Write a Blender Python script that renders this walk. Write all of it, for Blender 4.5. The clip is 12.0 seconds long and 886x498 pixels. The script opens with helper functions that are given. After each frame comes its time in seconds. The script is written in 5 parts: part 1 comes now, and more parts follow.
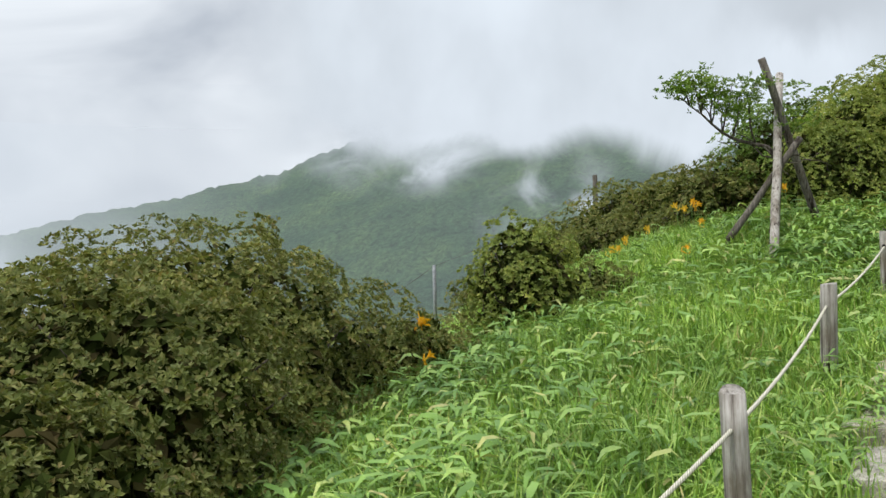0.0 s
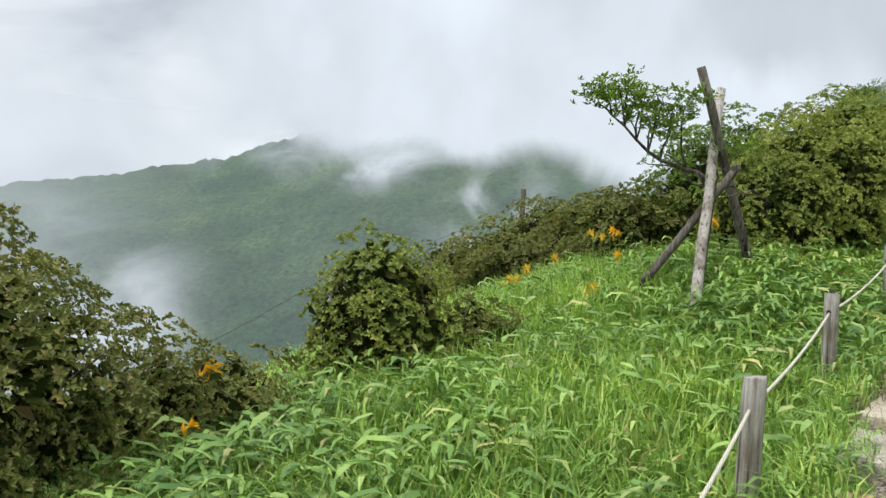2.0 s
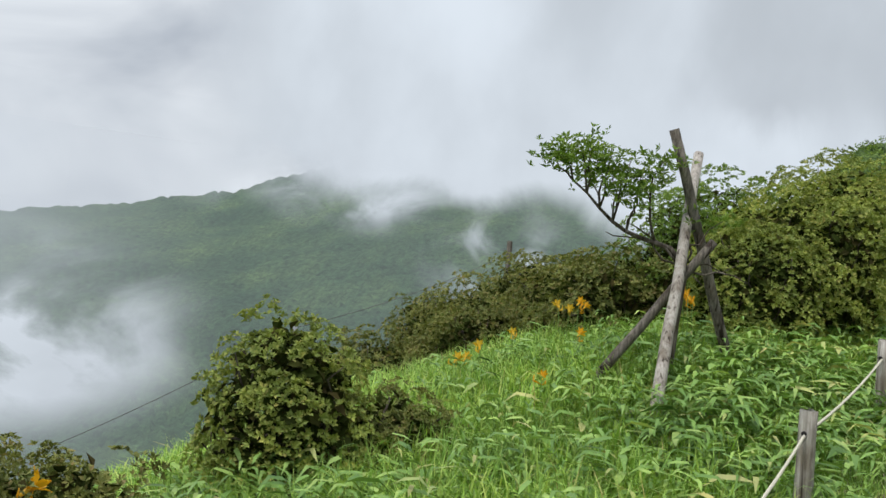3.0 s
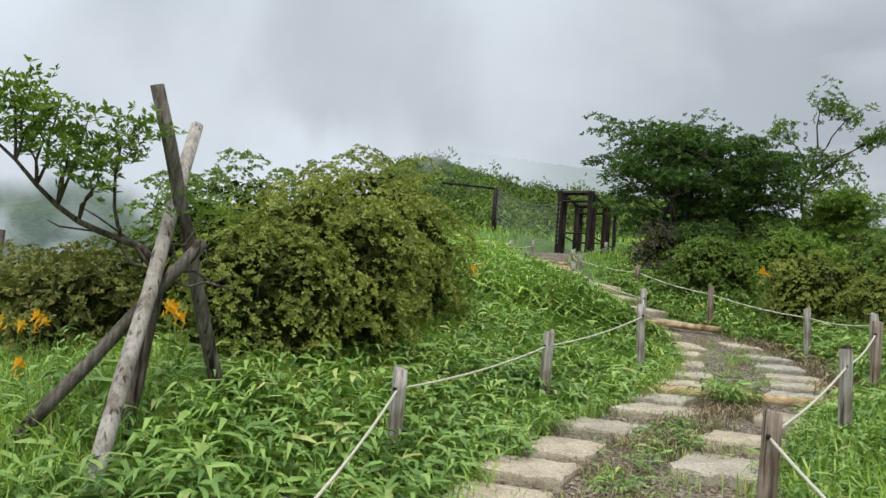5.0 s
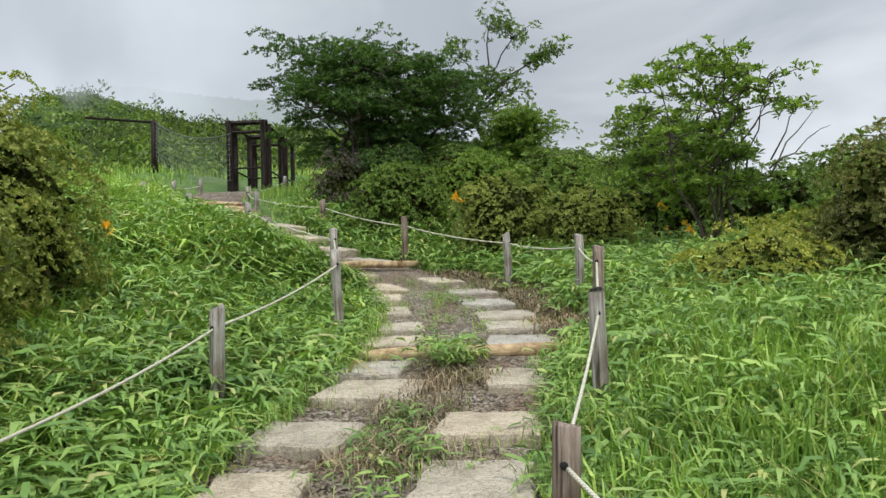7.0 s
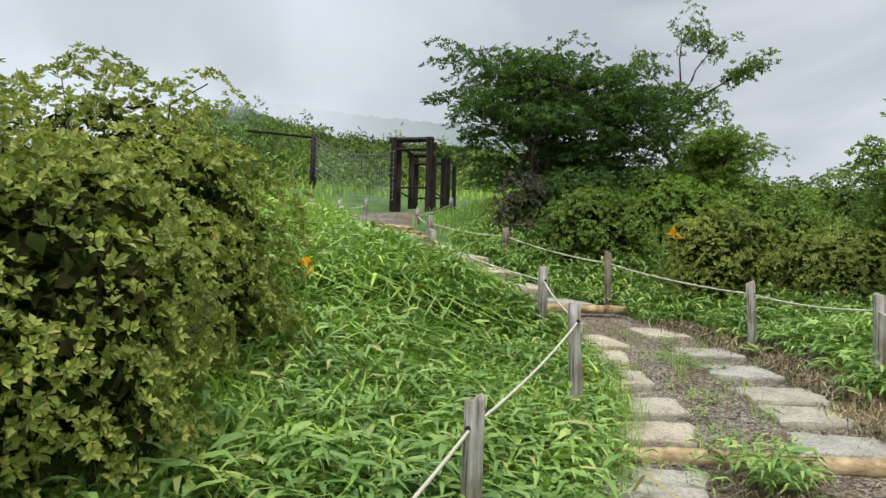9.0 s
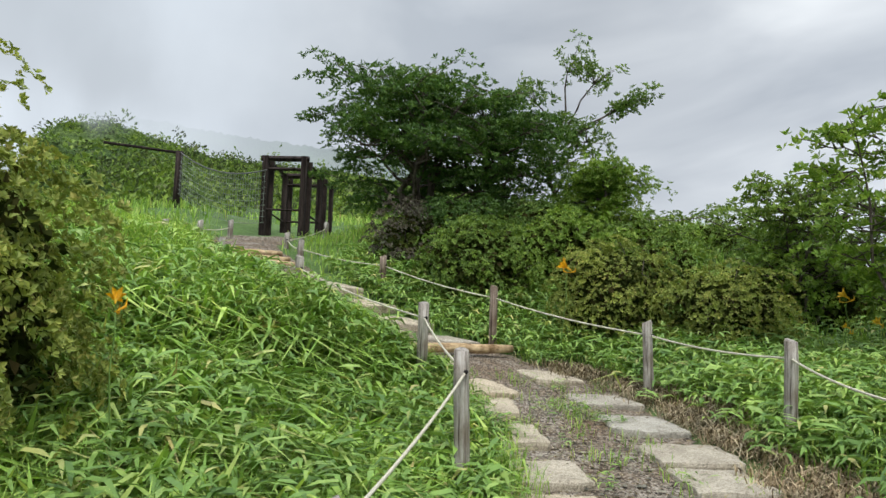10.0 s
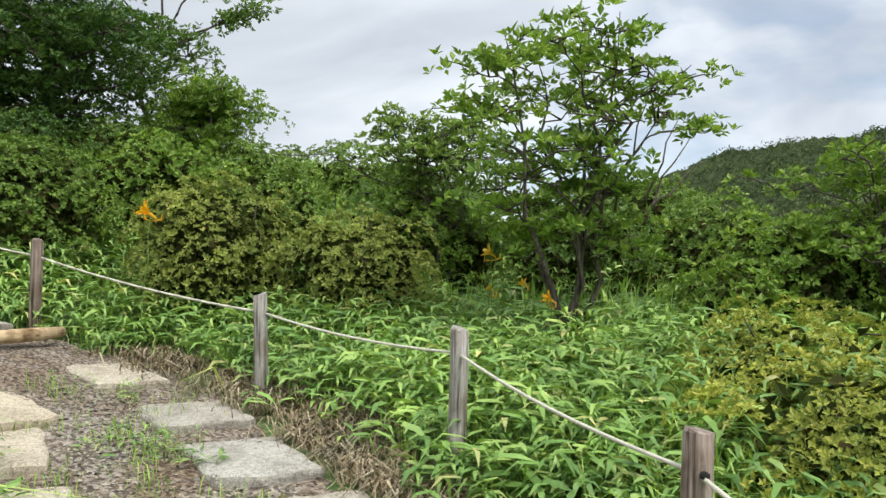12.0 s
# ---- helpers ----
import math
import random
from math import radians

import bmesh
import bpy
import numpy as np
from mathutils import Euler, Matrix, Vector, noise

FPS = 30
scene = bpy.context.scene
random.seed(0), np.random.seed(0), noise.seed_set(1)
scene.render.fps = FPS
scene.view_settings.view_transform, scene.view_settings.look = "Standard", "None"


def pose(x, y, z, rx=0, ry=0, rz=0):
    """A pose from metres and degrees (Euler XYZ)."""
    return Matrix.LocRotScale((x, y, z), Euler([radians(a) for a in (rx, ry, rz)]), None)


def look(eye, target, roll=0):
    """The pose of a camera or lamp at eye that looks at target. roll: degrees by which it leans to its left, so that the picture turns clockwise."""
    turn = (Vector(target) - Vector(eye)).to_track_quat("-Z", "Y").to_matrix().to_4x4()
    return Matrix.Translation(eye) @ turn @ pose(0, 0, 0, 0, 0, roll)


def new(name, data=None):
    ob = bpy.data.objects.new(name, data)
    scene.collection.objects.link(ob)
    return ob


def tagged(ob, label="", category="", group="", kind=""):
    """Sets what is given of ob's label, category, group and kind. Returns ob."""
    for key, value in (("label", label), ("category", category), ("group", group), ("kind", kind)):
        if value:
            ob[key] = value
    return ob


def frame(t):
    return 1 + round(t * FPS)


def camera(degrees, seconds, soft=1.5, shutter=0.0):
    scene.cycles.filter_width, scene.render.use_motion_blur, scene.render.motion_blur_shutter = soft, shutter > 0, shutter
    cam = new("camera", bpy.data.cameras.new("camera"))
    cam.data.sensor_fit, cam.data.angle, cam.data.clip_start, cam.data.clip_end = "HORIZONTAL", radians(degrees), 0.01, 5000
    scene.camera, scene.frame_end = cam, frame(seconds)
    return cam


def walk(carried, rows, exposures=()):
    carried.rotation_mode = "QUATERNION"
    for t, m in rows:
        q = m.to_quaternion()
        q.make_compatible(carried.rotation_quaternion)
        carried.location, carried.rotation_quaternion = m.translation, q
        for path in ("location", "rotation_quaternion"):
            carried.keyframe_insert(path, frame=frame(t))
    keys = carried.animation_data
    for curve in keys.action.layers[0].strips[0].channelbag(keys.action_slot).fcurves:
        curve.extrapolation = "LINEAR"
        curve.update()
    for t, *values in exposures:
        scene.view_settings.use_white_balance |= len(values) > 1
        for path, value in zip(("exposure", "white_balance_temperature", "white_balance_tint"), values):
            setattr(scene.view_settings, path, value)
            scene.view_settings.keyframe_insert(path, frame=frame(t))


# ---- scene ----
cam = camera(58.1, 12.0)

PATH = [
    (0, (0.0, 0.0, 1.3), (-0.52, 1.931, 1.316), -1.6),
    (0.5, (0.121, 0.388, 1.257), (-0.232, 2.356, 1.258), -1.2),
    (1, (0.249, 0.8, 1.444), (-0.108, 2.768, 1.474), 0.3),
    (1.5, (0.213, 1.229, 1.447), (-0.158, 3.194, 1.481), 2.1),
    (2, (0.298, 1.599, 1.458), (-0.086, 3.562, 1.483), 3.3),
    (2.5, (0.483, 2.005, 1.619), (0.036, 3.953, 1.694), 4.3),
    (4.5, (0.968, 3.554, 1.887), (1.258, 5.522, 2.093), 7.7),
    (5, (1.163, 3.936, 1.957), (1.82, 5.813, 2.172), 5.0),
    (5.5, (1.422, 4.304, 2.066), (2.294, 6.088, 2.301), 3.1),
    (6, (1.55, 4.728, 2.128), (2.684, 6.358, 2.365), 2.7),
    (6.5, (1.72, 5.034, 2.138), (3.062, 6.503, 2.347), 0.9),
    (7, (2.025, 5.384, 2.188), (3.362, 6.869, 2.26), -1.7),
    (7.5, (2.106, 5.749, 2.147), (3.288, 7.362, 2.1), -1.7),
    (9.5, (2.439, 7.391, 2.525), (3.541, 9.05, 2.706), 1.9),
    (10, (2.821, 7.715, 2.544), (4.137, 9.208, 2.745), 2.1),
    (10.5, (3.164, 7.952, 2.677), (4.739, 9.163, 2.904), 1.9),
    (11, (3.59, 8.306, 2.688), (5.362, 9.216, 2.873), -0.4),
    (11.5, (4.05, 8.589, 2.67), (5.877, 9.4, 2.728), 0.4),
    (12, (4.473, 8.867, 2.806), (6.339, 9.583, 2.873), 1.0),
]
walk(cam, [(t, look(eye, target, roll)) for t, eye, target, roll in PATH],
     exposures=[(0.0, 0.05), (0.5, 0.34), (1.0, 0.17), (2.0, 0.12), (2.5, -0.02), (4.5, -0.12), (5.0, -0.03), (5.5, -0.04), (6.5, 0.0), (7.0, 0.03), (7.5, 0.45), (7.9, 0.42), (9.5, 0.04), (10.0, 0.06), (10.5, -0.08), (11.0, -0.24), (11.5, 0.22), (12.0, 0.38)])

# ---- world, sun ----
world = bpy.data.worlds.new("overcast_sky")
scene.world = world
world.use_nodes = True


def cloud_world():
    nt = world.node_tree
    nt.nodes.clear()
    N = nt.nodes.new
    out = N("ShaderNodeOutputWorld")
    sky = N("ShaderNodeTexSky")
    sky.sky_type, sky.sun_disc = "NISHITA", False
    sky.sun_elevation, sky.sun_rotation = radians(58), radians(200)
    blue = N("ShaderNodeBackground")
    blue.inputs["Strength"].default_value = 0.11
    nt.links.new(sky.outputs[0], blue.inputs["Color"])
    co = N("ShaderNodeTexCoord")
    mp = N("ShaderNodeMapping")
    mp.inputs["Scale"].default_value = (1.6, 1.6, 3.6)
    nt.links.new(co.outputs["Generated"], mp.inputs["Vector"])
    big = N("ShaderNodeTexNoise")
    big.inputs["Scale"].default_value, big.inputs["Detail"].default_value = 1.5, 5
    big.inputs["Roughness"].default_value, big.inputs["Distortion"].default_value = 0.48, 0.6
    nt.links.new(mp.outputs[0], big.inputs["Vector"])
    tone = N("ShaderNodeValToRGB")
    tone.color_ramp.elements[0].position, tone.color_ramp.elements[0].color = 0.34, (0.48, 0.53, 0.6, 1)
    tone.color_ramp.elements[1].position, tone.color_ramp.elements[1].color = 0.66, (0.9, 0.95, 1.0, 1)
    nt.links.new(big.outputs["Fac"], tone.inputs[0])
    # brighter cloud towards the open valley, greyer over the hill
    sep = N("ShaderNodeSeparateXYZ")
    nt.links.new(co.outputs["Generated"], sep.inputs[0])
    side = N("ShaderNodeMapRange")
    for k, v in zip(("From Min", "From Max", "To Min", "To Max"), (-0.7, 0.75, 1.06, 0.84)):
        side.inputs[k].default_value = v
    nt.links.new(sep.outputs["X"], side.inputs["Value"])
    cloud = N("ShaderNodeBackground")
    nt.links.new(tone.outputs[0], cloud.inputs["Color"])
    # an overcast sky is brightest overhead
    zen = N("ShaderNodeMapRange")
    for k, v in zip(("From Min", "From Max", "To Min", "To Max"), (0.45, 0.95, 1.0, 2.3)):
        zen.inputs[k].default_value = v
    nt.links.new(sep.outputs["Z"], zen.inputs["Value"])
    # and bright again where it opens over the valley to the right
    open_side = N("ShaderNodeMapRange")
    for k, v in zip(("From Min", "From Max", "To Min", "To Max"), (0.72, 0.98, 1.0, 1.2)):
        open_side.inputs[k].default_value = v
    nt.links.new(sep.outputs["X"], open_side.inputs["Value"])
    lit = N("ShaderNodeMath")
    lit.operation = "MULTIPLY"
    nt.links.new(zen.outputs[0], lit.inputs[0])
    nt.links.new(open_side.outputs[0], lit.inputs[1])
    mul = N("ShaderNodeMath")
    mul.operation = "MULTIPLY"
    nt.links.new(side.outputs[0], mul.inputs[0])
    nt.links.new(lit.outputs[0], mul.inputs[1])
    nt.links.new(mul.outputs[0], cloud.inputs["Strength"])
    # a few gaps with blue in them, on the far side of the valley to the right
    gap = N("ShaderNodeTexNoise")
    gap.inputs["Scale"].default_value, gap.inputs["Detail"].default_value = 2.3, 5
    nt.links.new(mp.outputs[0], gap.inputs["Vector"])
    lim = N("ShaderNodeMapRange")
    for k, v in zip(("From Min", "From Max", "To Min", "To Max"), (0.5, 0.64, 1.0, 0.3)):
        lim.inputs[k].default_value = v
    nt.links.new(gap.outputs["Fac"], lim.inputs["Value"])
    mix = N("ShaderNodeMixShader")
    east = N("ShaderNodeMapRange")
    for k, v in zip(("From Min", "From Max", "To Min", "To Max"), (0.93, 0.985, 1.0, 0.0)):
        east.inputs[k].default_value = v
    nt.links.new(sep.outputs["X"], east.inputs["Value"])
    mx = N("ShaderNodeMath")
    mx.operation = "MAXIMUM"
    nt.links.new(lim.outputs[0], mx.inputs[0])
    nt.links.new(east.outputs[0], mx.inputs[1])
    nt.links.new(mx.outputs[0], mix.inputs[0])
    nt.links.new(blue.outputs[0], mix.inputs[1])
    nt.links.new(cloud.outputs[0], mix.inputs[2])
    nt.links.new(mix.outputs[0], out.inputs["Surface"])


cloud_world()
sun_data = bpy.data.lights.new("sun", "SUN")
sun_data.energy, sun_data.angle, sun_data.color = 2.3, radians(12), (1.0, 0.96, 0.88)
sun = new("sun", sun_data)
sun.matrix_world = look((0, 0, 50), (14, 24, 0))


# ---- materials ----
def material(name, rough=0.7):
    m = bpy.data.materials.new(name)
    m.use_nodes = True
    b = m.node_tree.nodes["Principled BSDF"]
    b.inputs["Roughness"].default_value = rough
    return m, m.node_tree, b


def noise_node(nt, scale, detail=4, rough=0.55, coord="Object", stretch=None):
    co = nt.nodes.new("ShaderNodeTexCoord")
    n = nt.nodes.new("ShaderNodeTexNoise")
    n.inputs["Scale"].default_value, n.inputs["Detail"].default_value, n.inputs["Roughness"].default_value = scale, detail, rough
    src = co.outputs[coord]
    if stretch:
        mp = nt.nodes.new("ShaderNodeMapping")
        mp.inputs["Scale"].default_value = stretch
        nt.links.new(src, mp.inputs["Vector"])
        src = mp.outputs[0]
    nt.links.new(src, n.inputs["Vector"])
    return n


def ramp(nt, src, stops):
    r = nt.nodes.new("ShaderNodeValToRGB")
    e = r.color_ramp.elements
    while len(e) < len(stops):
        e.new(0.5)
    for el, (p, c) in zip(e, stops):
        el.position, el.color = p, (*c, 1)
    nt.links.new(src, r.inputs[0])
    return r.outputs[0]


def mixed(nt, a, b, fac, mode="MIX"):
    m = nt.nodes.new("ShaderNodeMix")
    m.data_type, m.blend_type = "RGBA", mode
    for sock, v in ((m.inputs[0], fac), (m.inputs[6], a), (m.inputs[7], b)):
        if isinstance(v, (float, int)):
            sock.default_value = v
        elif isinstance(v, tuple):
            sock.default_value = (*v, 1)
        else:
            nt.links.new(v, sock)
    return m.outputs[2]


def bump(nt, b, src, strength, dist):
    n = nt.nodes.new("ShaderNodeBump")
    n.inputs["Strength"].default_value, n.inputs["Distance"].default_value = strength, dist
    nt.links.new(src, n.inputs["Height"])
    nt.links.new(n.outputs[0], b.inputs["Normal"])


def leaf_material(name, stops, patch=1.2, light=0.35, rough=0.5):
    """Leaves that vary singly and in patches, and let some light through."""
    m, nt, b = material(name, rough)
    geo = nt.nodes.new("ShaderNodeNewGeometry")
    col = ramp(nt, geo.outputs["Random Per Island"], stops)
    n = noise_node(nt, patch, 3)
    shade = ramp(nt, n.outputs["Fac"], [(0.3, (0.72, 0.76, 0.7)), (0.7, (1.22, 1.16, 1.05))])
    col = mixed(nt, col, shade, 1.0, "MULTIPLY")
    tuft = noise_node(nt, patch * 5.0, 2)
    col = mixed(nt, col, ramp(nt, tuft.outputs["Fac"], [(0.35, (0.8, 0.82, 0.8)), (0.65, (1.18, 1.15, 1.05))]), 1.0, "MULTIPLY")
    nt.links.new(col, b.inputs["Base Color"])
    b.inputs["Specular IOR Level"].default_value = 0.25
    tr = nt.nodes.new("ShaderNodeBsdfTranslucent")
    nt.links.new(mixed(nt, col, (1.0, 1.0, 0.55), 1.0, "MULTIPLY"), tr.inputs["Color"])
    mx = nt.nodes.new("ShaderNodeMixShader")
    mx.inputs[0].default_value = light
    nt.links.new(b.outputs[0], mx.inputs[1])
    nt.links.new(tr.outputs[0], mx.inputs[2])
    nt.links.new(mx.outputs[0], nt.nodes["Material Output"].inputs["Surface"])
    return m


M_GRASS = leaf_material("grass_blades", [(0.0, (0.16, 0.31, 0.065)), (0.4, (0.28, 0.47, 0.105)), (0.78, (0.41, 0.58, 0.155)), (0.96, (0.48, 0.6, 0.2)), (1.0, (0.52, 0.43, 0.22))], 0.8, 0.3)
M_SASA = leaf_material("bamboo_grass_leaves", [(0.0, (0.12, 0.23, 0.068)), (0.5, (0.225, 0.385, 0.108)), (0.92, (0.345, 0.49, 0.155)), (1.0, (0.49, 0.46, 0.22))], 0.9, 0.25, 0.42)
M_AZALEA = leaf_material("azalea_leaves", [(0.0, (0.125, 0.155, 0.045)), (0.5, (0.175, 0.2, 0.06)), (0.88, (0.225, 0.23, 0.078)), (1.0, (0.28, 0.22, 0.1))], 1.4, 0.25, 0.55)
M_AZALEA_GREEN = leaf_material("green_azalea_leaves", [(0.0, (0.19, 0.25, 0.065)), (0.5, (0.255, 0.315, 0.08)), (0.85, (0.33, 0.375, 0.1)), (1.0, (0.39, 0.37, 0.13))], 1.4, 0.28, 0.55)
M_SHRUB = leaf_material("green_shrub_leaves", [(0.0, (0.1, 0.175, 0.04)), (0.6, (0.17, 0.28, 0.06)), (1.0, (0.27, 0.37, 0.09))], 1.2, 0.3, 0.45)
M_GOLD = leaf_material("golden_shrub_leaves", [(0.0, (0.22, 0.275, 0.055)), (0.6, (0.36, 0.4, 0.08)), (1.0, (0.48, 0.46, 0.13))], 1.3, 0.3, 0.5)
M_TREE = leaf_material("dark_tree_leaves", [(0.0, (0.04, 0.095, 0.025)), (0.6, (0.075, 0.155, 0.038)), (1.0, (0.13, 0.22, 0.055))], 0.8, 0.3, 0.42)
M_LIGHTTREE = leaf_material("pale_tree_leaves", [(0.0, (0.08, 0.16, 0.04)), (0.6, (0.14, 0.24, 0.06)), (1.0, (0.23, 0.32, 0.1))], 0.8, 0.35, 0.42)

M_FRESH = leaf_material("fresh_green_leaves", [(0.0, (0.12, 0.22, 0.035)), (0.6, (0.2, 0.33, 0.06)), (1.0, (0.31, 0.42, 0.1))], 1.0, 0.35, 0.45)
M_FARWOODS = leaf_material("far_woods_leaves", [(0.0, (0.05, 0.08, 0.035)), (0.6, (0.085, 0.125, 0.05)), (1.0, (0.13, 0.165, 0.07))], 0.05, 0.1, 0.8)
M_TWIGGY = leaf_material("purplish_dry_leaves", [(0.0, (0.07, 0.06, 0.055)), (0.6, (0.13, 0.115, 0.105)), (1.0, (0.19, 0.19, 0.14))], 1.2, 0.15, 0.6)
# shade inside the shrubs, put into a very dark leaf colour
M_INNER_SHADE = leaf_material("inner_shade_filler_leaves", [(0.0, (0.03, 0.04, 0.012)), (0.6, (0.05, 0.07, 0.018)), (1.0, (0.075, 0.06, 0.03))], 1.2, 0.05, 0.95)
M_INNER_SHADE.node_tree.nodes["Principled BSDF"].inputs["Specular IOR Level"].default_value = 0.03


def wood_material(name, dark, mid, pale, scale=26, lying=False):
    """Weathered wood: long grain, dark cracks along it, blotches of brown and of pale silvered wood."""
    m, nt, b = material(name, 0.9)
    grain = noise_node(nt, scale * 2.2, 6, 0.7, stretch=(0.3, 0.3, 1) if lying else (1, 1, 0.06))
    crack = noise_node(nt, scale * 1.1, 3, 0.5, stretch=(0.25, 0.25, 1) if lying else (1, 1, 0.035))
    blot = noise_node(nt, 9, 4, 0.6, stretch=(1, 1, 0.45))
    col = ramp(nt, grain.outputs["Fac"], [(0.3, dark), (0.46, mid), (0.68, pale)])
    col = mixed(nt, col, ramp(nt, blot.outputs["Fac"], [(0.34, (0.6, 0.54, 0.48)), (0.48, (0.97, 0.95, 0.93)), (0.64, (1.3, 1.3, 1.3))]), 1.0, "MULTIPLY")
    col = mixed(nt, col, ramp(nt, crack.outputs["Fac"], [(0.33, (0.22, 0.19, 0.17)), (0.4, (1, 1, 1))]), 1.0, "MULTIPLY")
    nt.links.new(col, b.inputs["Base Color"])
    b.inputs["Specular IOR Level"].default_value = 0.2
    bump(nt, b, mixed(nt, grain.outputs["Fac"], crack.outputs["Fac"], 0.5), 0.8, 0.02)
    return m


M_POST = wood_material("weathered_post_wood", (0.09, 0.078, 0.066), (0.28, 0.26, 0.235), (0.44, 0.425, 0.4))
M_POST_RED = wood_material("reddish_post_wood", (0.06, 0.045, 0.036), (0.21, 0.165, 0.135), (0.36, 0.3, 0.26))
M_POLE = wood_material("grey_pole_wood", (0.14, 0.125, 0.11), (0.3, 0.275, 0.25), (0.42, 0.395, 0.36))
M_DARKPOLE = wood_material("dark_pole_wood", (0.035, 0.03, 0.026), (0.1, 0.09, 0.078), (0.2, 0.18, 0.155))
M_LOG = wood_material("step_log_wood", (0.16, 0.1, 0.05), (0.36, 0.26, 0.15), (0.52, 0.41, 0.26), 14, True)
M_BARK = wood_material("shrub_bark", (0.025, 0.02, 0.016), (0.075, 0.062, 0.05), (0.17, 0.15, 0.13))
M_TOWER = wood_material("creosoted_timber", (0.008, 0.006, 0.006), (0.022, 0.016, 0.015), (0.05, 0.038, 0.034), 12)

M_ROPE, nt_, b_ = material("white_rope", 0.9)
w_ = nt_.nodes.new("ShaderNodeTexWave")
w_.inputs["Scale"].default_value, w_.inputs["Distortion"].default_value = 45, 2
c_ = nt_.nodes.new("ShaderNodeTexCoord")
nt_.links.new(c_.outputs["Object"], w_.inputs["Vector"])
nt_.links.new(ramp(nt_, w_.outputs["Fac"], [(0.0, (0.36, 0.335, 0.25)), (1.0, (0.7, 0.67, 0.56))]), b_.inputs["Base Color"])
bump(nt_, b_, w_.outputs["Fac"], 0.5, 0.004)

M_STONE, nt_, b_ = material("pale_stone_slab", 0.85)
oi_ = nt_.nodes.new("ShaderNodeObjectInfo")
tint_ = ramp(nt_, oi_.outputs["Random"], [(0.0, (0.38, 0.36, 0.325)), (0.35, (0.48, 0.43, 0.35)), (0.65, (0.53, 0.46, 0.36)), (1.0, (0.43, 0.415, 0.38))])
a_ = noise_node(nt_, 3.5, 6, 0.65, "Object")
f_ = noise_node(nt_, 42, 6, 0.7, "Object")
col_ = mixed(nt_, tint_, ramp(nt_, a_.outputs["Fac"], [(0.3, (0.6, 0.58, 0.54)), (0.5, (0.98, 0.97, 0.94)), (0.72, (1.2, 1.2, 1.18))]), 1.0, "MULTIPLY")
col_ = mixed(nt_, col_, ramp(nt_, f_.outputs["Fac"], [(0.32, (0.5, 0.49, 0.46)), (0.5, (1, 1, 1)), (0.75, (1.15, 1.14, 1.1))]), 1.0, "MULTIPLY")
g_ = noise_node(nt_, 150, 3, 0.8, "Object")
col_ = mixed(nt_, col_, ramp(nt_, g_.outputs["Fac"], [(0.36, (0.6, 0.58, 0.55)), (0.5, (1, 1, 1)), (0.66, (1.3, 1.29, 1.26))]), 1.0, "MULTIPLY")
d_ = noise_node(nt_, 6.0, 5, 0.7, "Object")
col_ = mixed(nt_, col_, (0.1, 0.075, 0.05), ramp(nt_, d_.outputs["Fac"], [(0.6, (0, 0, 0)), (0.74, (0.6, 0.6, 0.6))]))
nt_.links.new(col_, b_.inputs["Base Color"])
b_.inputs["Specular IOR Level"].default_value = 0.2
bump(nt_, b_, mixed(nt_, f_.outputs["Fac"], g_.outputs["Fac"], 0.4), 0.9, 0.018)

M_GRAVEL, nt_, b_ = material("path_grit_and_litter", 0.95)
v_ = nt_.nodes.new("ShaderNodeTexVoronoi")
v_.inputs["Scale"].default_value = 62
c_ = nt_.nodes.new("ShaderNodeTexCoord")
nt_.links.new(c_.outputs["Object"], v_.inputs["Vector"])
a_ = noise_node(nt_, 2.2, 5, 0.6)
bw_ = nt_.nodes.new("ShaderNodeRGBToBW")
nt_.links.new(v_.outputs["Color"], bw_.inputs[0])
col_ = ramp(nt_, bw_.outputs[0], [(0.2, (0.05, 0.04, 0.032)), (0.5, (0.165, 0.138, 0.107)), (0.8, (0.32, 0.295, 0.255))])
col_ = mixed(nt_, col_, ramp(nt_, a_.outputs["Fac"], [(0.35, (0.75, 0.6, 0.46)), (0.62, (1.15, 1.12, 1.1))]), 1.0, "MULTIPLY")
nt_.links.new(col_, b_.inputs["Base Color"])
bump(nt_, b_, v_.outputs["Distance"], 0.8, 0.02)

M_SOIL, nt_, b_ = material("grassy_soil", 0.95)
a_ = noise_node(nt_, 1.6, 6, 0.65)
f_ = noise_node(nt_, 30, 4, 0.7)
col_ = ramp(nt_, a_.outputs["Fac"], [(0.3, (0.045, 0.09, 0.018)), (0.55, (0.085, 0.165, 0.03)), (0.75, (0.13, 0.17, 0.05))])
col_ = mixed(nt_, col_, ramp(nt_, f_.outputs["Fac"], [(0.3, (0.6, 0.6, 0.6)), (0.7, (1.2, 1.2, 1.2))]), 1.0, "MULTIPLY")
nt_.links.new(col_, b_.inputs["Base Color"])
bump(nt_, b_, f_.outputs["Fac"], 0.7, 0.03)

M_SCRUB, nt_, b_ = material("scrubby_hillside", 1.0)
a_ = noise_node(nt_, 0.13, 3, 0.5)
f_ = noise_node(nt_, 1.1, 6, 0.7)
col_ = ramp(nt_, a_.outputs["Fac"], [(0.3, (0.045, 0.085, 0.035)), (0.52, (0.08, 0.135, 0.05)), (0.61, (0.11, 0.17, 0.06)), (0.65, (0.27, 0.4, 0.11))])
col_ = mixed(nt_, col_, ramp(nt_, f_.outputs["Fac"], [(0.34, (0.3, 0.34, 0.3)), (0.62, (1.35, 1.3, 1.15))]), 1.0, "MULTIPLY")
nt_.links.new(col_, b_.inputs["Base Color"])
b_.inputs["Specular IOR Level"].default_value = 0.05
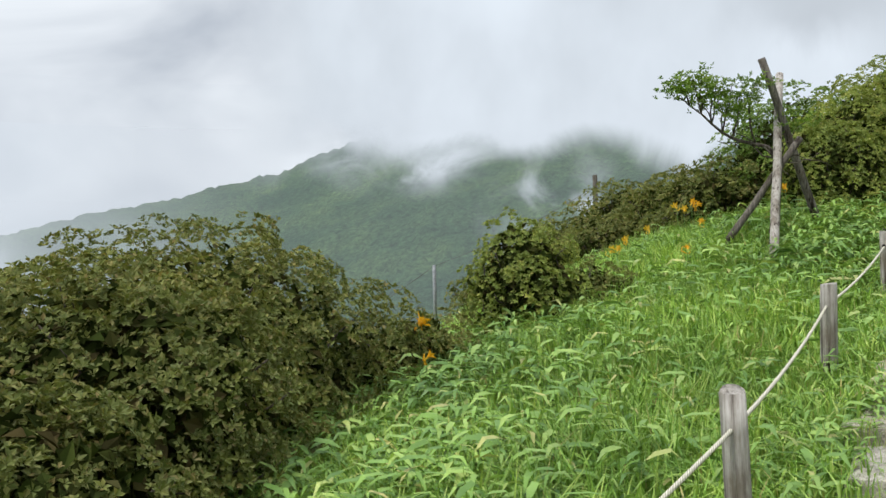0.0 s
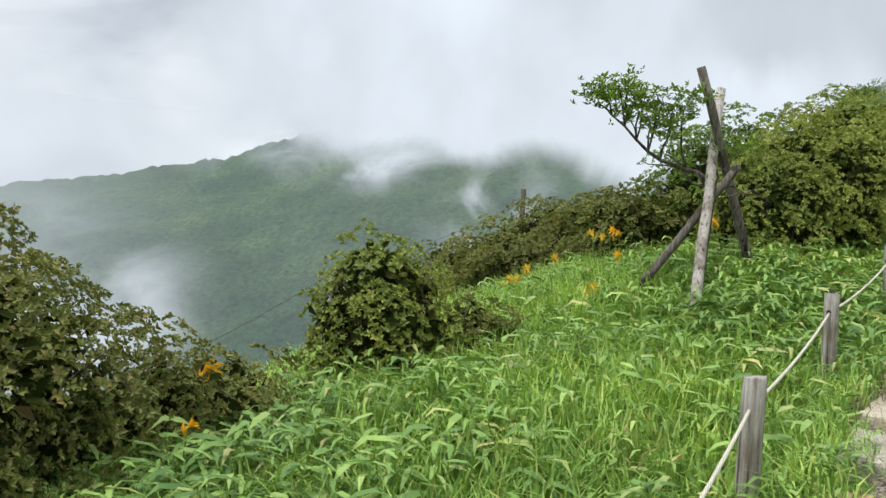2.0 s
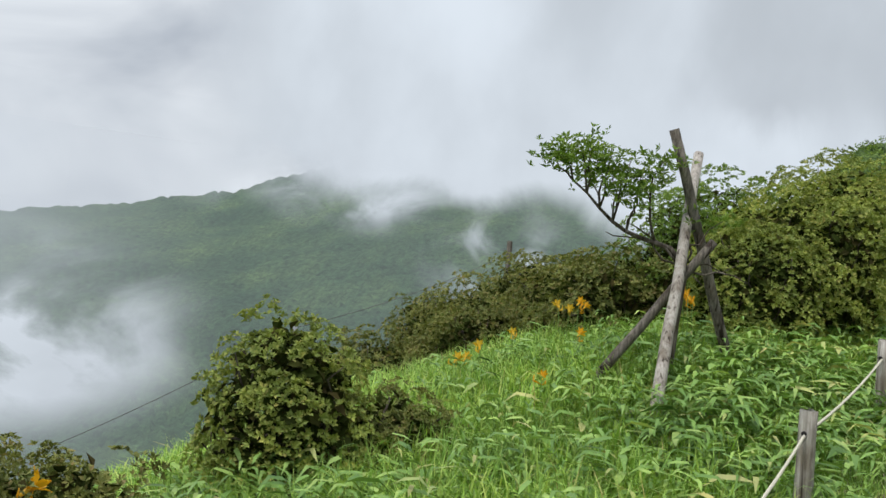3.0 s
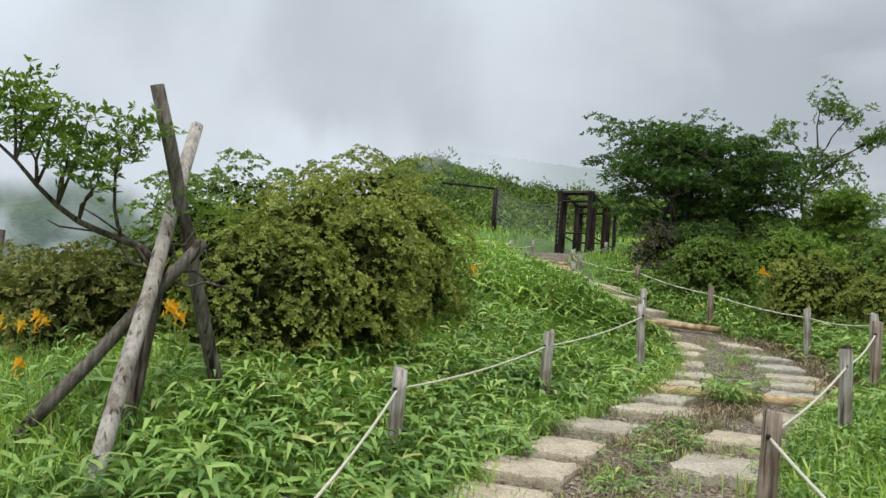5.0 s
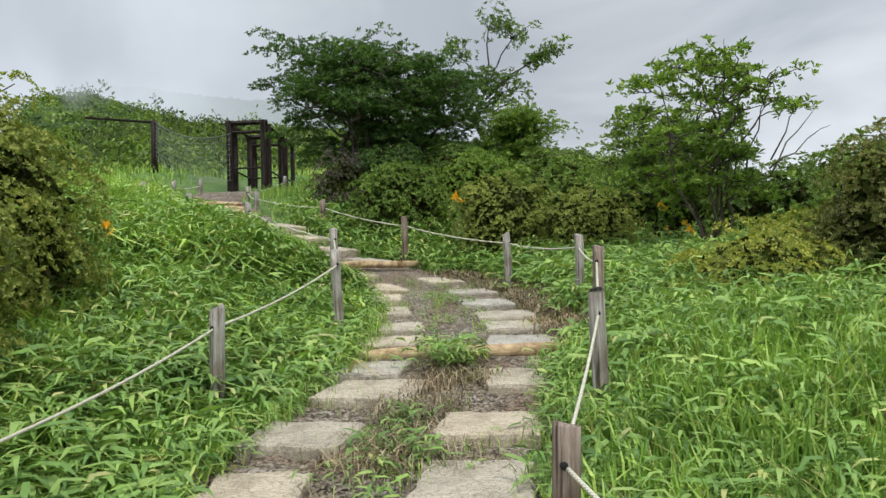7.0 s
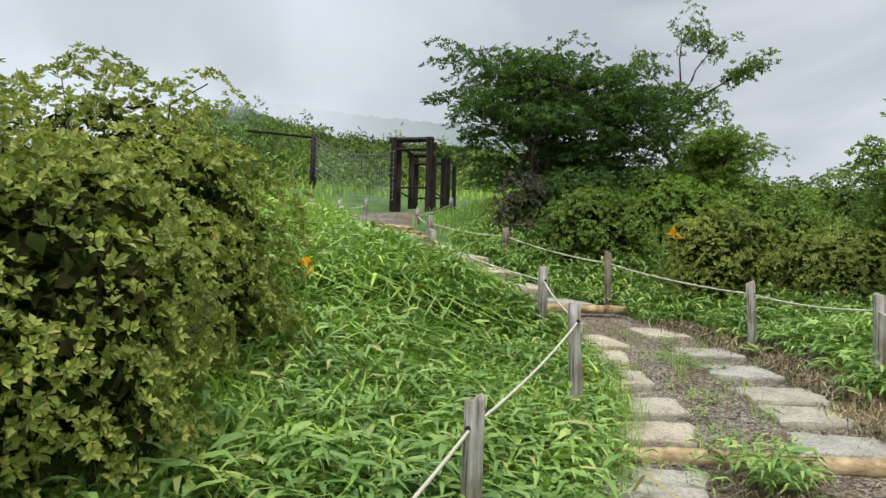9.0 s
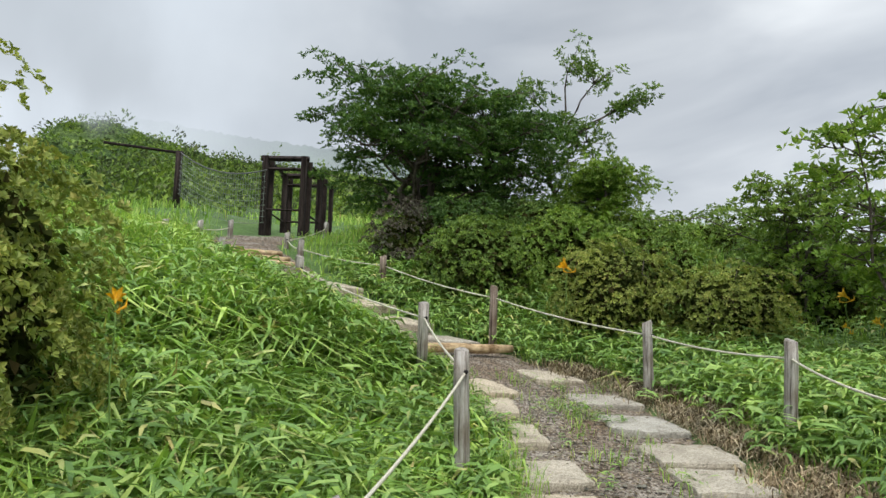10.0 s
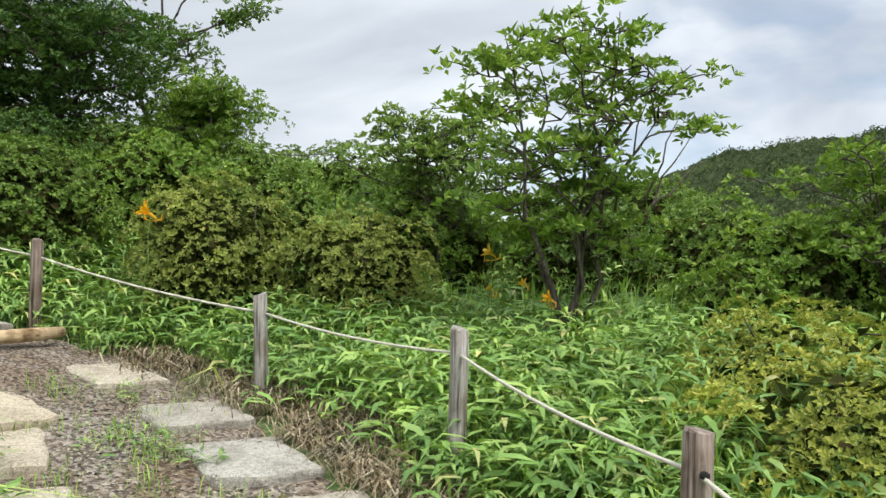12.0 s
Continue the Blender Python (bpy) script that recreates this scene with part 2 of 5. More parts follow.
bump(nt_, b_, f_.outputs["Fac"], 1.0, 0.8)

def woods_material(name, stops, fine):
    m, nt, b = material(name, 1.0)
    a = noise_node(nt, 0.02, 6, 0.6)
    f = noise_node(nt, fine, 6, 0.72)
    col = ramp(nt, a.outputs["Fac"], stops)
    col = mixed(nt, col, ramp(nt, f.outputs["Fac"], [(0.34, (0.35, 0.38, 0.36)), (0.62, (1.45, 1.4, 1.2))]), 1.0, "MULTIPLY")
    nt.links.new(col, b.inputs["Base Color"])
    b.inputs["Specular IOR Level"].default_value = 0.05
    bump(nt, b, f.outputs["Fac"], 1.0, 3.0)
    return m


M_WOODS = woods_material("far_wooded_slope", [(0.34, (0.026, 0.066, 0.04)), (0.52, (0.046, 0.098, 0.052)), (0.7, (0.085, 0.148, 0.066))], 0.35)
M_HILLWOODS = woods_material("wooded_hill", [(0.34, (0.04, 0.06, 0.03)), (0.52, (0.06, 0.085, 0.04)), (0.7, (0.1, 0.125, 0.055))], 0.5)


def plain(name, color, rough=0.6, metal=0.0):
    m, nt, b = material(name, rough)
    n = noise_node(nt, 20, 4)
    nt.links.new(mixed(nt, color, ramp(nt, n.outputs["Fac"], [(0.3, (0.75, 0.75, 0.75)), (0.7, (1.15, 1.15, 1.15))]), 1.0, "MULTIPLY"), b.inputs["Base Color"])
    b.inputs["Metallic"].default_value = metal
    return m


# near-black that stands for the shade in a rope hole
M_HOLE_SHADE = plain("hole_shade", (0.012, 0.01, 0.009), 0.95)
M_LILY = leaf_material("orange_lily_petals", [(0.0, (0.88, 0.42, 0.015)), (1.0, (0.95, 0.58, 0.04))], 3, 0.4, 0.5)
M_YLILY = leaf_material("yellow_lily_petals", [(0.0, (0.75, 0.45, 0.03)), (1.0, (0.85, 0.6, 0.08))], 3, 0.4, 0.5)
M_STALK = plain("green_stalk", (0.12, 0.22, 0.04))
M_STEEL = plain("galvanised_steel", (0.35, 0.36, 0.37), 0.5, 0.6)
M_WIRE = plain("dull_wire", (0.12, 0.12, 0.12), 0.6, 0.4)
M_NET = plain("fence_netting", (0.2, 0.24, 0.2), 0.8)
M_LITTER = leaf_material("dry_litter", [(0.0, (0.11, 0.08, 0.055)), (0.5, (0.27, 0.215, 0.155)), (1.0, (0.48, 0.42, 0.33))], 2, 0.1, 0.8)
M_PEBBLE = leaf_material("grey_pebbles", [(0.0, (0.13, 0.12, 0.11)), (1.0, (0.36, 0.34, 0.31))], 2, 0.0, 0.9)


def mist_material(name, amount, low, high, scale, seed, blob=None, rim=None, rim2=None, bright=1.0, ragged=0.55):
    """Thin cloud or painted haze: a self-glowing sheet that is open where the noise is low and towards its edges (u
    across, v up in UV).
    """
    m, nt, b = material(name)
    nt.nodes.remove(b)
    uv = nt.nodes.new("ShaderNodeUVMap")
    sep = nt.nodes.new("ShaderNodeSeparateXYZ")
    nt.links.new(uv.outputs[0], sep.inputs[0])
    mp = nt.nodes.new("ShaderNodeMapping")
    mp.inputs["Scale"].default_value, mp.inputs["Location"].default_value = scale, (seed, seed * 0.7, 0)
    nt.links.new(uv.outputs[0], mp.inputs["Vector"])
    n = nt.nodes.new("ShaderNodeTexNoise")
    n.inputs["Scale"].default_value, n.inputs["Detail"].default_value, n.inputs["Distortion"].default_value = 1.0, 6, 0.5
    nt.links.new(mp.outputs[0], n.inputs["Vector"])

    def math_node(op, a, b_, clamp=False):
        k = nt.nodes.new("ShaderNodeMath")
        k.operation, k.use_clamp = op, clamp
        for s, v in zip(k.inputs, (a, b_)):
            if isinstance(v, (int, float)):
                s.default_value = v
            else:
                nt.links.new(v, s)
        return k.outputs[0]

    def rng(src, a, b_, c, d, smooth=True):
        k = nt.nodes.new("ShaderNodeMapRange")
        k.interpolation_type = "SMOOTHSTEP" if smooth else "LINEAR"
        for nm, v in zip(("From Min", "From Max", "To Min", "To Max"), (a, b_, c, d)):
            k.inputs[nm].default_value = v
        nt.links.new(src, k.inputs["Value"])
        return k.outputs[0]

    if blob:
        u = math_node("ABSOLUTE", math_node("SUBTRACT", math_node("MULTIPLY", sep.outputs[0], 2.0), 1.0), 0)
        v = math_node("ABSOLUTE", math_node("SUBTRACT", math_node("MULTIPLY", sep.outputs[1], 2.0), 1.0), 0)
        r = math_node("SQRT", math_node("ADD", math_node("POWER", u, 2.0), math_node("POWER", v, 2.0)), 0)
        body = rng(r, 0.15, 1.0, 1.0, 0.0)
        dens = math_node("MULTIPLY", body, rng(n.outputs["Fac"], low, high, 0, 1))
    else:
        lift = math_node("ADD", sep.outputs[1], math_node("MULTIPLY", math_node("SUBTRACT", n.outputs["Fac"], 0.5), ragged))
        dens = rng(lift, low, high, 0, 1)
        if rim:
            dens = math_node("MULTIPLY", dens, rng(sep.outputs[0], rim[0], rim[1], 0, 1))
        if rim2:
            dens = math_node("MULTIPLY", dens, rng(sep.outputs[0], rim2[0], rim2[1], 1, 0))
    dens = math_node("MULTIPLY", dens, amount, True)
    # the sheet gives off its own painted brightness instead of catching sky light
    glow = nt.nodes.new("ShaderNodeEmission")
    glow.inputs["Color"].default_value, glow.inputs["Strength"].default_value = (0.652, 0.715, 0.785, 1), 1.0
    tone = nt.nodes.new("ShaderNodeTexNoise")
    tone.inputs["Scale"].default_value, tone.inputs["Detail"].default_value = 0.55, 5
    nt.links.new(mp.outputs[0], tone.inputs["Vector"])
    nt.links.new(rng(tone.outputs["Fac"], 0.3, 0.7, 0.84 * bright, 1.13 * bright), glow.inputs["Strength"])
    clear = nt.nodes.new("ShaderNodeBsdfTransparent")
    mx = nt.nodes.new("ShaderNodeMixShader")
    nt.links.new(dens, mx.inputs[0])
    nt.links.new(clear.outputs[0], mx.inputs[1])
    nt.links.new(glow.outputs[0], mx.inputs[2])
    nt.links.new(mx.outputs[0], nt.nodes["Material Output"].inputs["Surface"])
    return m


# ---- mesh helpers ----
def mesh_of(name, verts, faces, mat, smooth=False):
    """A mesh from arrays of vertices and of faces that all have as many corners (or a list of such arrays)."""
    verts = np.asarray(verts, np.float32).reshape(-1, 3)
    groups = faces if isinstance(faces, list) else [faces]
    groups = [np.asarray(f, np.int32) for f in groups if len(f)]
    me = bpy.data.meshes.new(name)
    me.vertices.add(len(verts))
    me.vertices.foreach_set("co", verts.ravel())
    loops = np.concatenate([f.ravel() for f in groups])
    sizes = np.concatenate([np.full(len(f), f.shape[1], np.int32) for f in groups])
    me.loops.add(len(loops))
    me.loops.foreach_set("vertex_index", loops)
    me.polygons.add(len(sizes))
    me.polygons.foreach_set("loop_start", np.concatenate([[0], np.cumsum(sizes)[:-1]]).astype(np.int32))
    me.polygons.foreach_set("loop_total", sizes)
    me.polygons.foreach_set("use_smooth", np.full(len(sizes), smooth))
    me.update(calc_edges=True)
    me.validate()
    me.materials.append(mat)
    return me


def part(name, me, parent=None, label="", kind=""):
    ob = new(name, me)
    if parent is not None:
        ob.parent = parent
    return tagged(ob, label, kind=kind)


def empty_at(name, place, label, category, group="", kind=""):
    ob = new(name)
    ob.empty_display_size = 0.1
    ob.location = place
    return tagged(ob, label, category, group, kind)


def smooth_line(points, n):
    """A line through the points, smoothed, with n points."""
    p = np.asarray(points, float)
    t = np.r_[0, np.cumsum(np.linalg.norm(np.diff(p[:, :2], axis=0), axis=1) + 1e-6)]
    u = np.linspace(0, t[-1], n)
    m = np.gradient(p, t, axis=0)
    i = np.clip(np.searchsorted(t, u) - 1, 0, len(t) - 2)
    h = (t[i + 1] - t[i])[:, None]
    f = ((u - t[i])[:, None]) / h
    return (2 * f**3 - 3 * f**2 + 1) * p[i] + (f**3 - 2 * f**2 + f) * h * m[i] + (3 * f**2 - 2 * f**3) * p[i + 1] + (f**3 - f**2) * h * m[i + 1]


def tube_arrays(line, radii, sides=7, rough=0.0, rng=None, cap=True):
    """Vertices and faces of a tapered tube along a line."""
    p = np.asarray(line, float)
    r = np.broadcast_to(np.asarray(radii, float), (len(p),))
    d = np.gradient(p, axis=0)
    d /= np.linalg.norm(d, axis=1)[:, None] + 1e-9
    up = np.where(np.abs(d[:, 2:3]) > 0.9, [[1.0, 0, 0]], [[0, 0, 1.0]])
    a = np.cross(d, up)
    a /= np.linalg.norm(a, axis=1)[:, None] + 1e-9
    b = np.cross(d, a)
    th = np.linspace(0, 2 * np.pi, sides, endpoint=False)
    rr = r[:, None, None] * np.ones((1, sides, 1))
    if rough and rng is not None:
        rr = rr * (1 + rough * rng.uniform(-1, 1, (1, sides, 1)) + 0.4 * rough * rng.uniform(-1, 1, (len(p), sides, 1)))
    v = p[:, None] + rr * (np.cos(th)[None, :, None] * a[:, None] + np.sin(th)[None, :, None] * b[:, None])
    n = len(p)
    i, j = np.meshgrid(np.arange(n - 1), np.arange(sides), indexing="ij")
    i, j = i.ravel(), j.ravel()
    k = (j + 1) % sides
    quads = np.stack([i * sides + j, i * sides + k, (i + 1) * sides + k, (i + 1) * sides + j], 1)
    v = v.reshape(-1, 3)
    tris = np.zeros((0, 3), int)
    if cap:
        v = np.vstack([v, p[:1], p[-1:]])
        c0, c1 = len(v) - 2, len(v) - 1
        jj = np.arange(sides)
        kk = (jj + 1) % sides
        tris = np.vstack([np.stack([kk, jj, np.full(sides, c0)], 1), np.stack([(n - 1) * sides + jj, (n - 1) * sides + kk, np.full(sides, c1)], 1)])
    return v, quads, tris


def joined(pieces):
    """Several (vertices, quads, tris) as one."""
    vs, qs, ts, at = [], [], [], 0
    for v, q, t in pieces:
        vs.append(v), qs.append(q + at), ts.append(t + at)
        at += len(v)
    return np.vstack(vs), [np.vstack(qs), np.vstack(ts)]


def tubes_mesh(name, pieces, mat, smooth=True):
    v, f = joined(pieces)
    return mesh_of(name, v, f, mat, smooth)


def unit(v):
    return v / (np.linalg.norm(v, axis=-1, keepdims=True) + 1e-9)


def leaves_mesh(name, place, way, face, length, width, mat, cup=0.18):
    """Pointed leaves: four corners each, from place along way, with the flat side towards face."""
    way = unit(way)
    side = unit(np.cross(way, face))
    nrm = np.cross(side, way)
    length, width = np.asarray(length)[:, None], np.asarray(width)[:, None]
    a = place
    b = place + way * length * 0.52 + side * width * 0.5 + nrm * width * cup
    c = place + way * length - nrm * length * 0.12
    d = place + way * length * 0.52 - side * width * 0.5 + nrm * width * cup
    v = np.stack([a, b, c, d], 1).reshape(-1, 3)
    f = np.arange(len(v)).reshape(-1, 4)
    return mesh_of(name, v, f, mat)


# ---- the lie of the land ----
# the path's middle line: x, y, height
MIDDLE = [(-0.1, -3.0, -0.42), (0.35, -1.2, -0.17), (0.62, 0.4, 0.03), (1.0, 1.9, 0.25), (1.35, 2.95, 0.42), (1.75, 4.15, 0.62),
          (2.25, 5.4, 0.83), (2.75, 6.45, 1.02), (3.3, 7.3, 1.19), (4.2, 8.25, 1.36), (5.1, 8.95, 1.48), (5.9, 9.6, 1.62), (6.65, 10.4, 1.75),
          (7.4, 11.4, 1.91), (7.9, 12.4, 2.08), (7.9, 13.3, 2.3), (7.72, 14.3, 2.58), (7.55, 15.5, 2.98), (7.75, 17.0, 3.36), (8.5, 18.6, 3.72), (9.7, 20.2, 4.05), (11.2, 21.6, 4.32), (13.0, 26.0, 5.1)]
LINE = smooth_line(MIDDLE, 420)
ALONG = np.r_[0, np.cumsum(np.linalg.norm(np.diff(LINE[:, :2], axis=0), axis=1))]
AHEAD = unit(np.gradient(LINE[:, :2], axis=0))


def step(a, b, x):
    t = np.clip((x - a) / (b - a), 0, 1)
    return t * t * (3 - 2 * t)


def soft(u, k=2.0):
    return np.where(u * k > 30, u, np.log1p(np.exp(np.clip(u * k, -40, 30))) / k)


def on_path(x, y):
    """How far along the path's middle line a place lies, how far to its left, and the line's height there."""
    x, y = np.ravel(np.asarray(x, float)), np.ravel(np.asarray(y, float))
    s, d, z = np.empty(len(x)), np.empty(len(x)), np.empty(len(x))
    for a in range(0, len(x), 20000):
        b = slice(a, a + 20000)
        dx, dy = x[b, None] - LINE[None, :, 0], y[b, None] - LINE[None, :, 1]
        i = np.argmin(dx * dx + dy * dy, 1)
        k = np.arange(len(i))
        d[b] = AHEAD[i, 0] * dy[k, i] - AHEAD[i, 1] * dx[k, i]
        far = np.hypot(dx[k, i], dy[k, i])
        d[b] = np.sign(d[b] + 1e-9) * far
        r2 = dx * dx + dy * dy + 0.02
        w = (r2.min(1)[:, None] / r2) ** 5
        w /= w.sum(1)[:, None]
        s[b], z[b] = w @ ALONG, w @ LINE[:, 2]
    return s, d, z


def land(x, y):
    """The height of the ground."""
    shape = np.shape(x)
    s, d, z = on_path(x, y)
    x, y = np.ravel(x), np.ravel(y)
    k = step(7.0, 12.0, s)
    e = np.maximum(d, 0)
    left = -(0.16 - 0.1 * k) * (1 - step(15.0, 17.0, s)) * step(0.65, 1.1, e) + (1 - k) * (-0.08 * np.maximum(e - 0.9, 0) - 0.3 * soft(e - 3.6)) + k * (0.24 * step(1.1, 2.8, e) * (1 - 0.9 * step(15.5, 17.5, s)) + 0.17 * step(17.0, 19.0, s) * step(0.4, 1.1, e) - 0.42 * soft(e - 4.6))
    e2 = np.maximum(-d, 0)
    kr = step(10.5, 14.0, s)
    right = kr * 0.13 * np.minimum(np.maximum(e2 - 0.9, 0), 4.5) - (1 - kr) * 0.03 * np.maximum(e2 - 0.9, 0) - 0.12 * soft(e2 - 9)
    wave = 0.035 * np.sin(1.7 * x + 0.6 * y) + 0.03 * np.sin(2.3 * y - 0.8 * x + 1.0)
    h = z + left + right + wave * step(0.8, 1.6, np.abs(d))
    h = h + 0.16 * np.maximum(y - 27, 0) * step(0, 12, x + 8) * (y < 90) + 10.0 * (y >= 90) * step(0, 12, x + 8)
    return np.maximum(h, -170.0).reshape(shape)


def land1(x, y):
    return float(land(np.array([x]), np.array([y]))[0])


def place_on(s, d):
    """The plan position that lies s along the path and d to its left, and the way that the path goes there."""
    i = int(np.clip(np.searchsorted(ALONG, s), 0, len(ALONG) - 1))
    return LINE[i, 0] - AHEAD[i, 1] * d, LINE[i, 1] + AHEAD[i, 0] * d, AHEAD[i]


# ---- ground, path, hills, clouds ----
def ground():
    def axis(a, b, fine, far):
        inner = np.arange(a, b, fine)
        out = [fine]
        while sum(out) < far:
            out.append(out[-1] * 1.22)
        o = np.cumsum(out)
        return np.r_[a - o[::-1], inner, inner[-1] + o]

    xs, ys = axis(-9, 20, 0.25, 2500), axis(-6, 30, 0.25, 2500)
    gx, gy = np.meshgrid(xs, ys, indexing="xy")
    gz = land(gx, gy)
    v = np.stack([gx, gy, gz], -1).reshape(-1, 3)
    w, h = len(xs), len(ys)
    i, j = np.meshgrid(np.arange(h - 1), np.arange(w - 1), indexing="ij")
    a = (i * w + j).ravel()
    f = np.stack([a, a + 1, a + w + 1, a + w], 1)
    ob = new("ground", mesh_of("ground", v, f, M_SOIL, True))
    tagged(ob, "dark grassy hillside soil falling away to a valley", "ground", kind="structure")


ground()


def path_strip():
    """The trodden strip between the ropes, with ragged edges."""
    rng = np.random.default_rng(5)
    n, m = 300, 15
    s = np.linspace(0.3, 26, n)
    i = np.clip(np.searchsorted(ALONG, s), 0, len(ALONG) - 1)
    mid, ah = LINE[i, :2], AHEAD[i]
    slim = 1 - 0.3 * step(18.8, 20.0, s)
    wl = 0.80 + 0.10 * np.sin(2.1 * s) + 0.06 * rng.uniform(-1, 1, n)
    wr = 0.84 + 0.12 * np.sin(1.7 * s + 2) + 0.06 * rng.uniform(-1, 1, n)
    wl, wr = wl * slim, wr * slim
    t = np.linspace(0, 1, m)
    d = wl[:, None] * (1 - t) - wr[:, None] * t
    x = mid[:, 0:1] - ah[:, 1:2] * d
    y = mid[:, 1:2] + ah[:, 0:1] * d
    z = land(x, y) + 0.016 + 0.012 * rng.uniform(-1, 1, x.shape)
    z[:, 0] -= 0.05
    z[:, -1] -= 0.05
    v = np.stack([x, y, z], -1).reshape(-1, 3)
    a, b = np.meshgrid(np.arange(n - 1), np.arange(m - 1), indexing="ij")
    k = (a * m + b).ravel()
    f = np.stack([k, k + m, k + m + 1, k + 1], 1)
    ob = new("path", mesh_of("path", v, f, M_GRAVEL, True))
    return tagged(ob, "footpath of brown grit and dry leaf litter", "path", kind="structure")


PATH_GROUND = path_strip()


def slope_mesh(name, yaw0, yaw1, n, near, far, base, ridge, rough, seed, m=90, fine=0.35, mat=M_WOODS, sink=0.0):
    """A wooded slope seen across a valley: from near to far metres out, between two bearings, up to the ridge's elevation angles."""
    rng = np.random.default_rng(seed)
    yaw = np.linspace(yaw0, yaw1, n)
    el = np.interp(yaw, [r[0] for r in ridge], [r[1] for r in ridge])
    t = np.linspace(0, 1.25, m)
    dist = near + (far - near) * np.minimum(t, 1)[None] + np.maximum(t - 1, 0)[None] * far
    top = far * np.tan(np.radians(el)) + 1.5
    lift = np.where(t <= 1, t**1.15, 1 - (t - 1) * 2.5)
    low_edge = base - sink * step(-15, -5, yaw)[:, None]
    z = low_edge + (top[:, None] - low_edge) * lift[None]
    x, y = -np.sin(np.radians(yaw))[:, None] * dist, np.cos(np.radians(yaw))[:, None] * dist
    for k, amp in ((0.012, 1.0), (0.03, 0.55), (0.08, 0.3), (0.2, 0.22)):
        ph = rng.uniform(0, 6.3, 4)
        z = z + rough * amp * (np.sin(k * x + ph[0] + 1.3 * np.sin(k * y + ph[1])) * np.sin(1.3 * k * y + ph[2] + np.sin(0.7 * k * x + ph[3])))
    z = z + fine * rough * rng.uniform(-1, 1, z.shape) * step(0.0, 0.1, t)[None]
    v = np.stack([x, y, z], -1).reshape(-1, 3)
    a, b = np.meshgrid(np.arange(n - 1), np.arange(m - 1), indexing="ij")
    k = (a * m + b).ravel()
    f = np.stack([k, k + 1, k + m + 1, k + m], 1)
    return mesh_of(name, v, f, mat, True)


mountain = new("backdrop_mountain", slope_mesh("mountain", -40, 75, 460, 70, 620, -95, [(-40, 12), (-20, 13.5), (-5, 14), (8, 12.6), (15, 10.8), (20, 8.7), (23, 7.7), (26.5, 6.4), (31, 5.4), (36, 4.1), (44, 2.2), (52, 1.2), (75, 0.8)], 3.0, 3, 90, 0.34))
tagged(mountain, "far green wooded mountainside rising into low cloud", "mountain", kind="structure")
hillside = new("backdrop_hillside", slope_mesh("hillside", -50, -2, 300, 32, 80, 4.5, [(-50, 8.7), (-40, 9.8), (-33, 10.5), (-28, 10.7), (-24.5, 10.8), (-21, 11.6), (-18.5, 12.2), (-15.5, 11.8), (-12.5, 8), (-8, 3), (-2, 0)], 0.5, 8, 110, 0.3, M_SCRUB, 60.0))
tagged(hillside, "green scrubby hillside with its top in cloud", "hillside", kind="structure")


def slope_scrub(name, slope, grid, rows, columns, count, low, high, mat, label, seed, k=32):
    """Bushes all over a far slope: small domes of leaves."""
    rng = np.random.default_rng(seed)
    co = np.empty(len(slope.data.vertices) * 3, np.float32)
    slope.data.vertices.foreach_get("co", co)
    co = co.reshape(*grid, 3)[rows[0]:rows[1], columns[0]:columns[1]]
    p = co[rng.integers(0, co.shape[0], count), rng.integers(0, co.shape[1], count)].astype(float) + rng.normal(0, 0.4 * low, (count, 3)) * [1, 1, 0] - [0, 0, 0.5 * low]
    clearing = np.sin(0.21 * p[:, 0] + 1.0) * np.sin(0.17 * p[:, 1] + 0.4) + 0.5 * np.sin(0.6 * p[:, 0] + 0.4 * p[:, 1])
    p = p[clearing < 0.55]
    one = (len(p), 1, 1)
    r = rng.uniform(low, high, one) * np.where(rng.random(one) < 0.06, 1.7, 1.0)
    u = unit(rng.normal(size=(len(p), k, 3)))
    u[..., 2] = np.abs(u[..., 2])
    tall = np.where(rng.random(one) < 0.2, [[[0.8, 0.8, 1.6]]], [[[1.2, 1.2, 0.8]]])
    at = p[:, None] + u * r * tall * rng.uniform(0.6, 1.1, (len(p), k, 1))
    ln = (rng.uniform(0.4, 0.75, (len(p), k)) * (0.6 * low + 0.4 * r[..., 0])).ravel()
    me = leaves_mesh(name, at.reshape(-1, 3), (u + rng.normal(0, 0.7, u.shape)).reshape(-1, 3), (u + [0, 0, 0.7] + rng.normal(0, 0.3, u.shape)).reshape(-1, 3), ln, ln * 0.6, mat)
    tagged(new(name, me), label, "bushes", kind="stuff")


slope_scrub("hillside_scrub", hillside, (300, 110), (60, 225), (6, 90), 1400, 0.3, 0.75, M_SHRUB, "green bushes scattered over the far hillside", 9)
slope_scrub("hillside_scrub", hillside, (300, 110), (60, 225), (6, 90), 800, 0.3, 0.75, M_FARWOODS, "dark green bushes scattered over the far hillside", 29)
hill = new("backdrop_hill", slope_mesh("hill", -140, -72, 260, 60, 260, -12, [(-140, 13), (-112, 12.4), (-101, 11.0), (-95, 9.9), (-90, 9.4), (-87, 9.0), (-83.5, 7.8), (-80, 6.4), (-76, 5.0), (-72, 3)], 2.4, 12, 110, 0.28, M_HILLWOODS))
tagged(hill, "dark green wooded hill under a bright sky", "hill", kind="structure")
slope_scrub("hill_woods", hill, (260, 110), (120, 235), (40, 89), 3200, 0.9, 1.7, M_FARWOODS, "green woods covering the far hill", 19, 14)


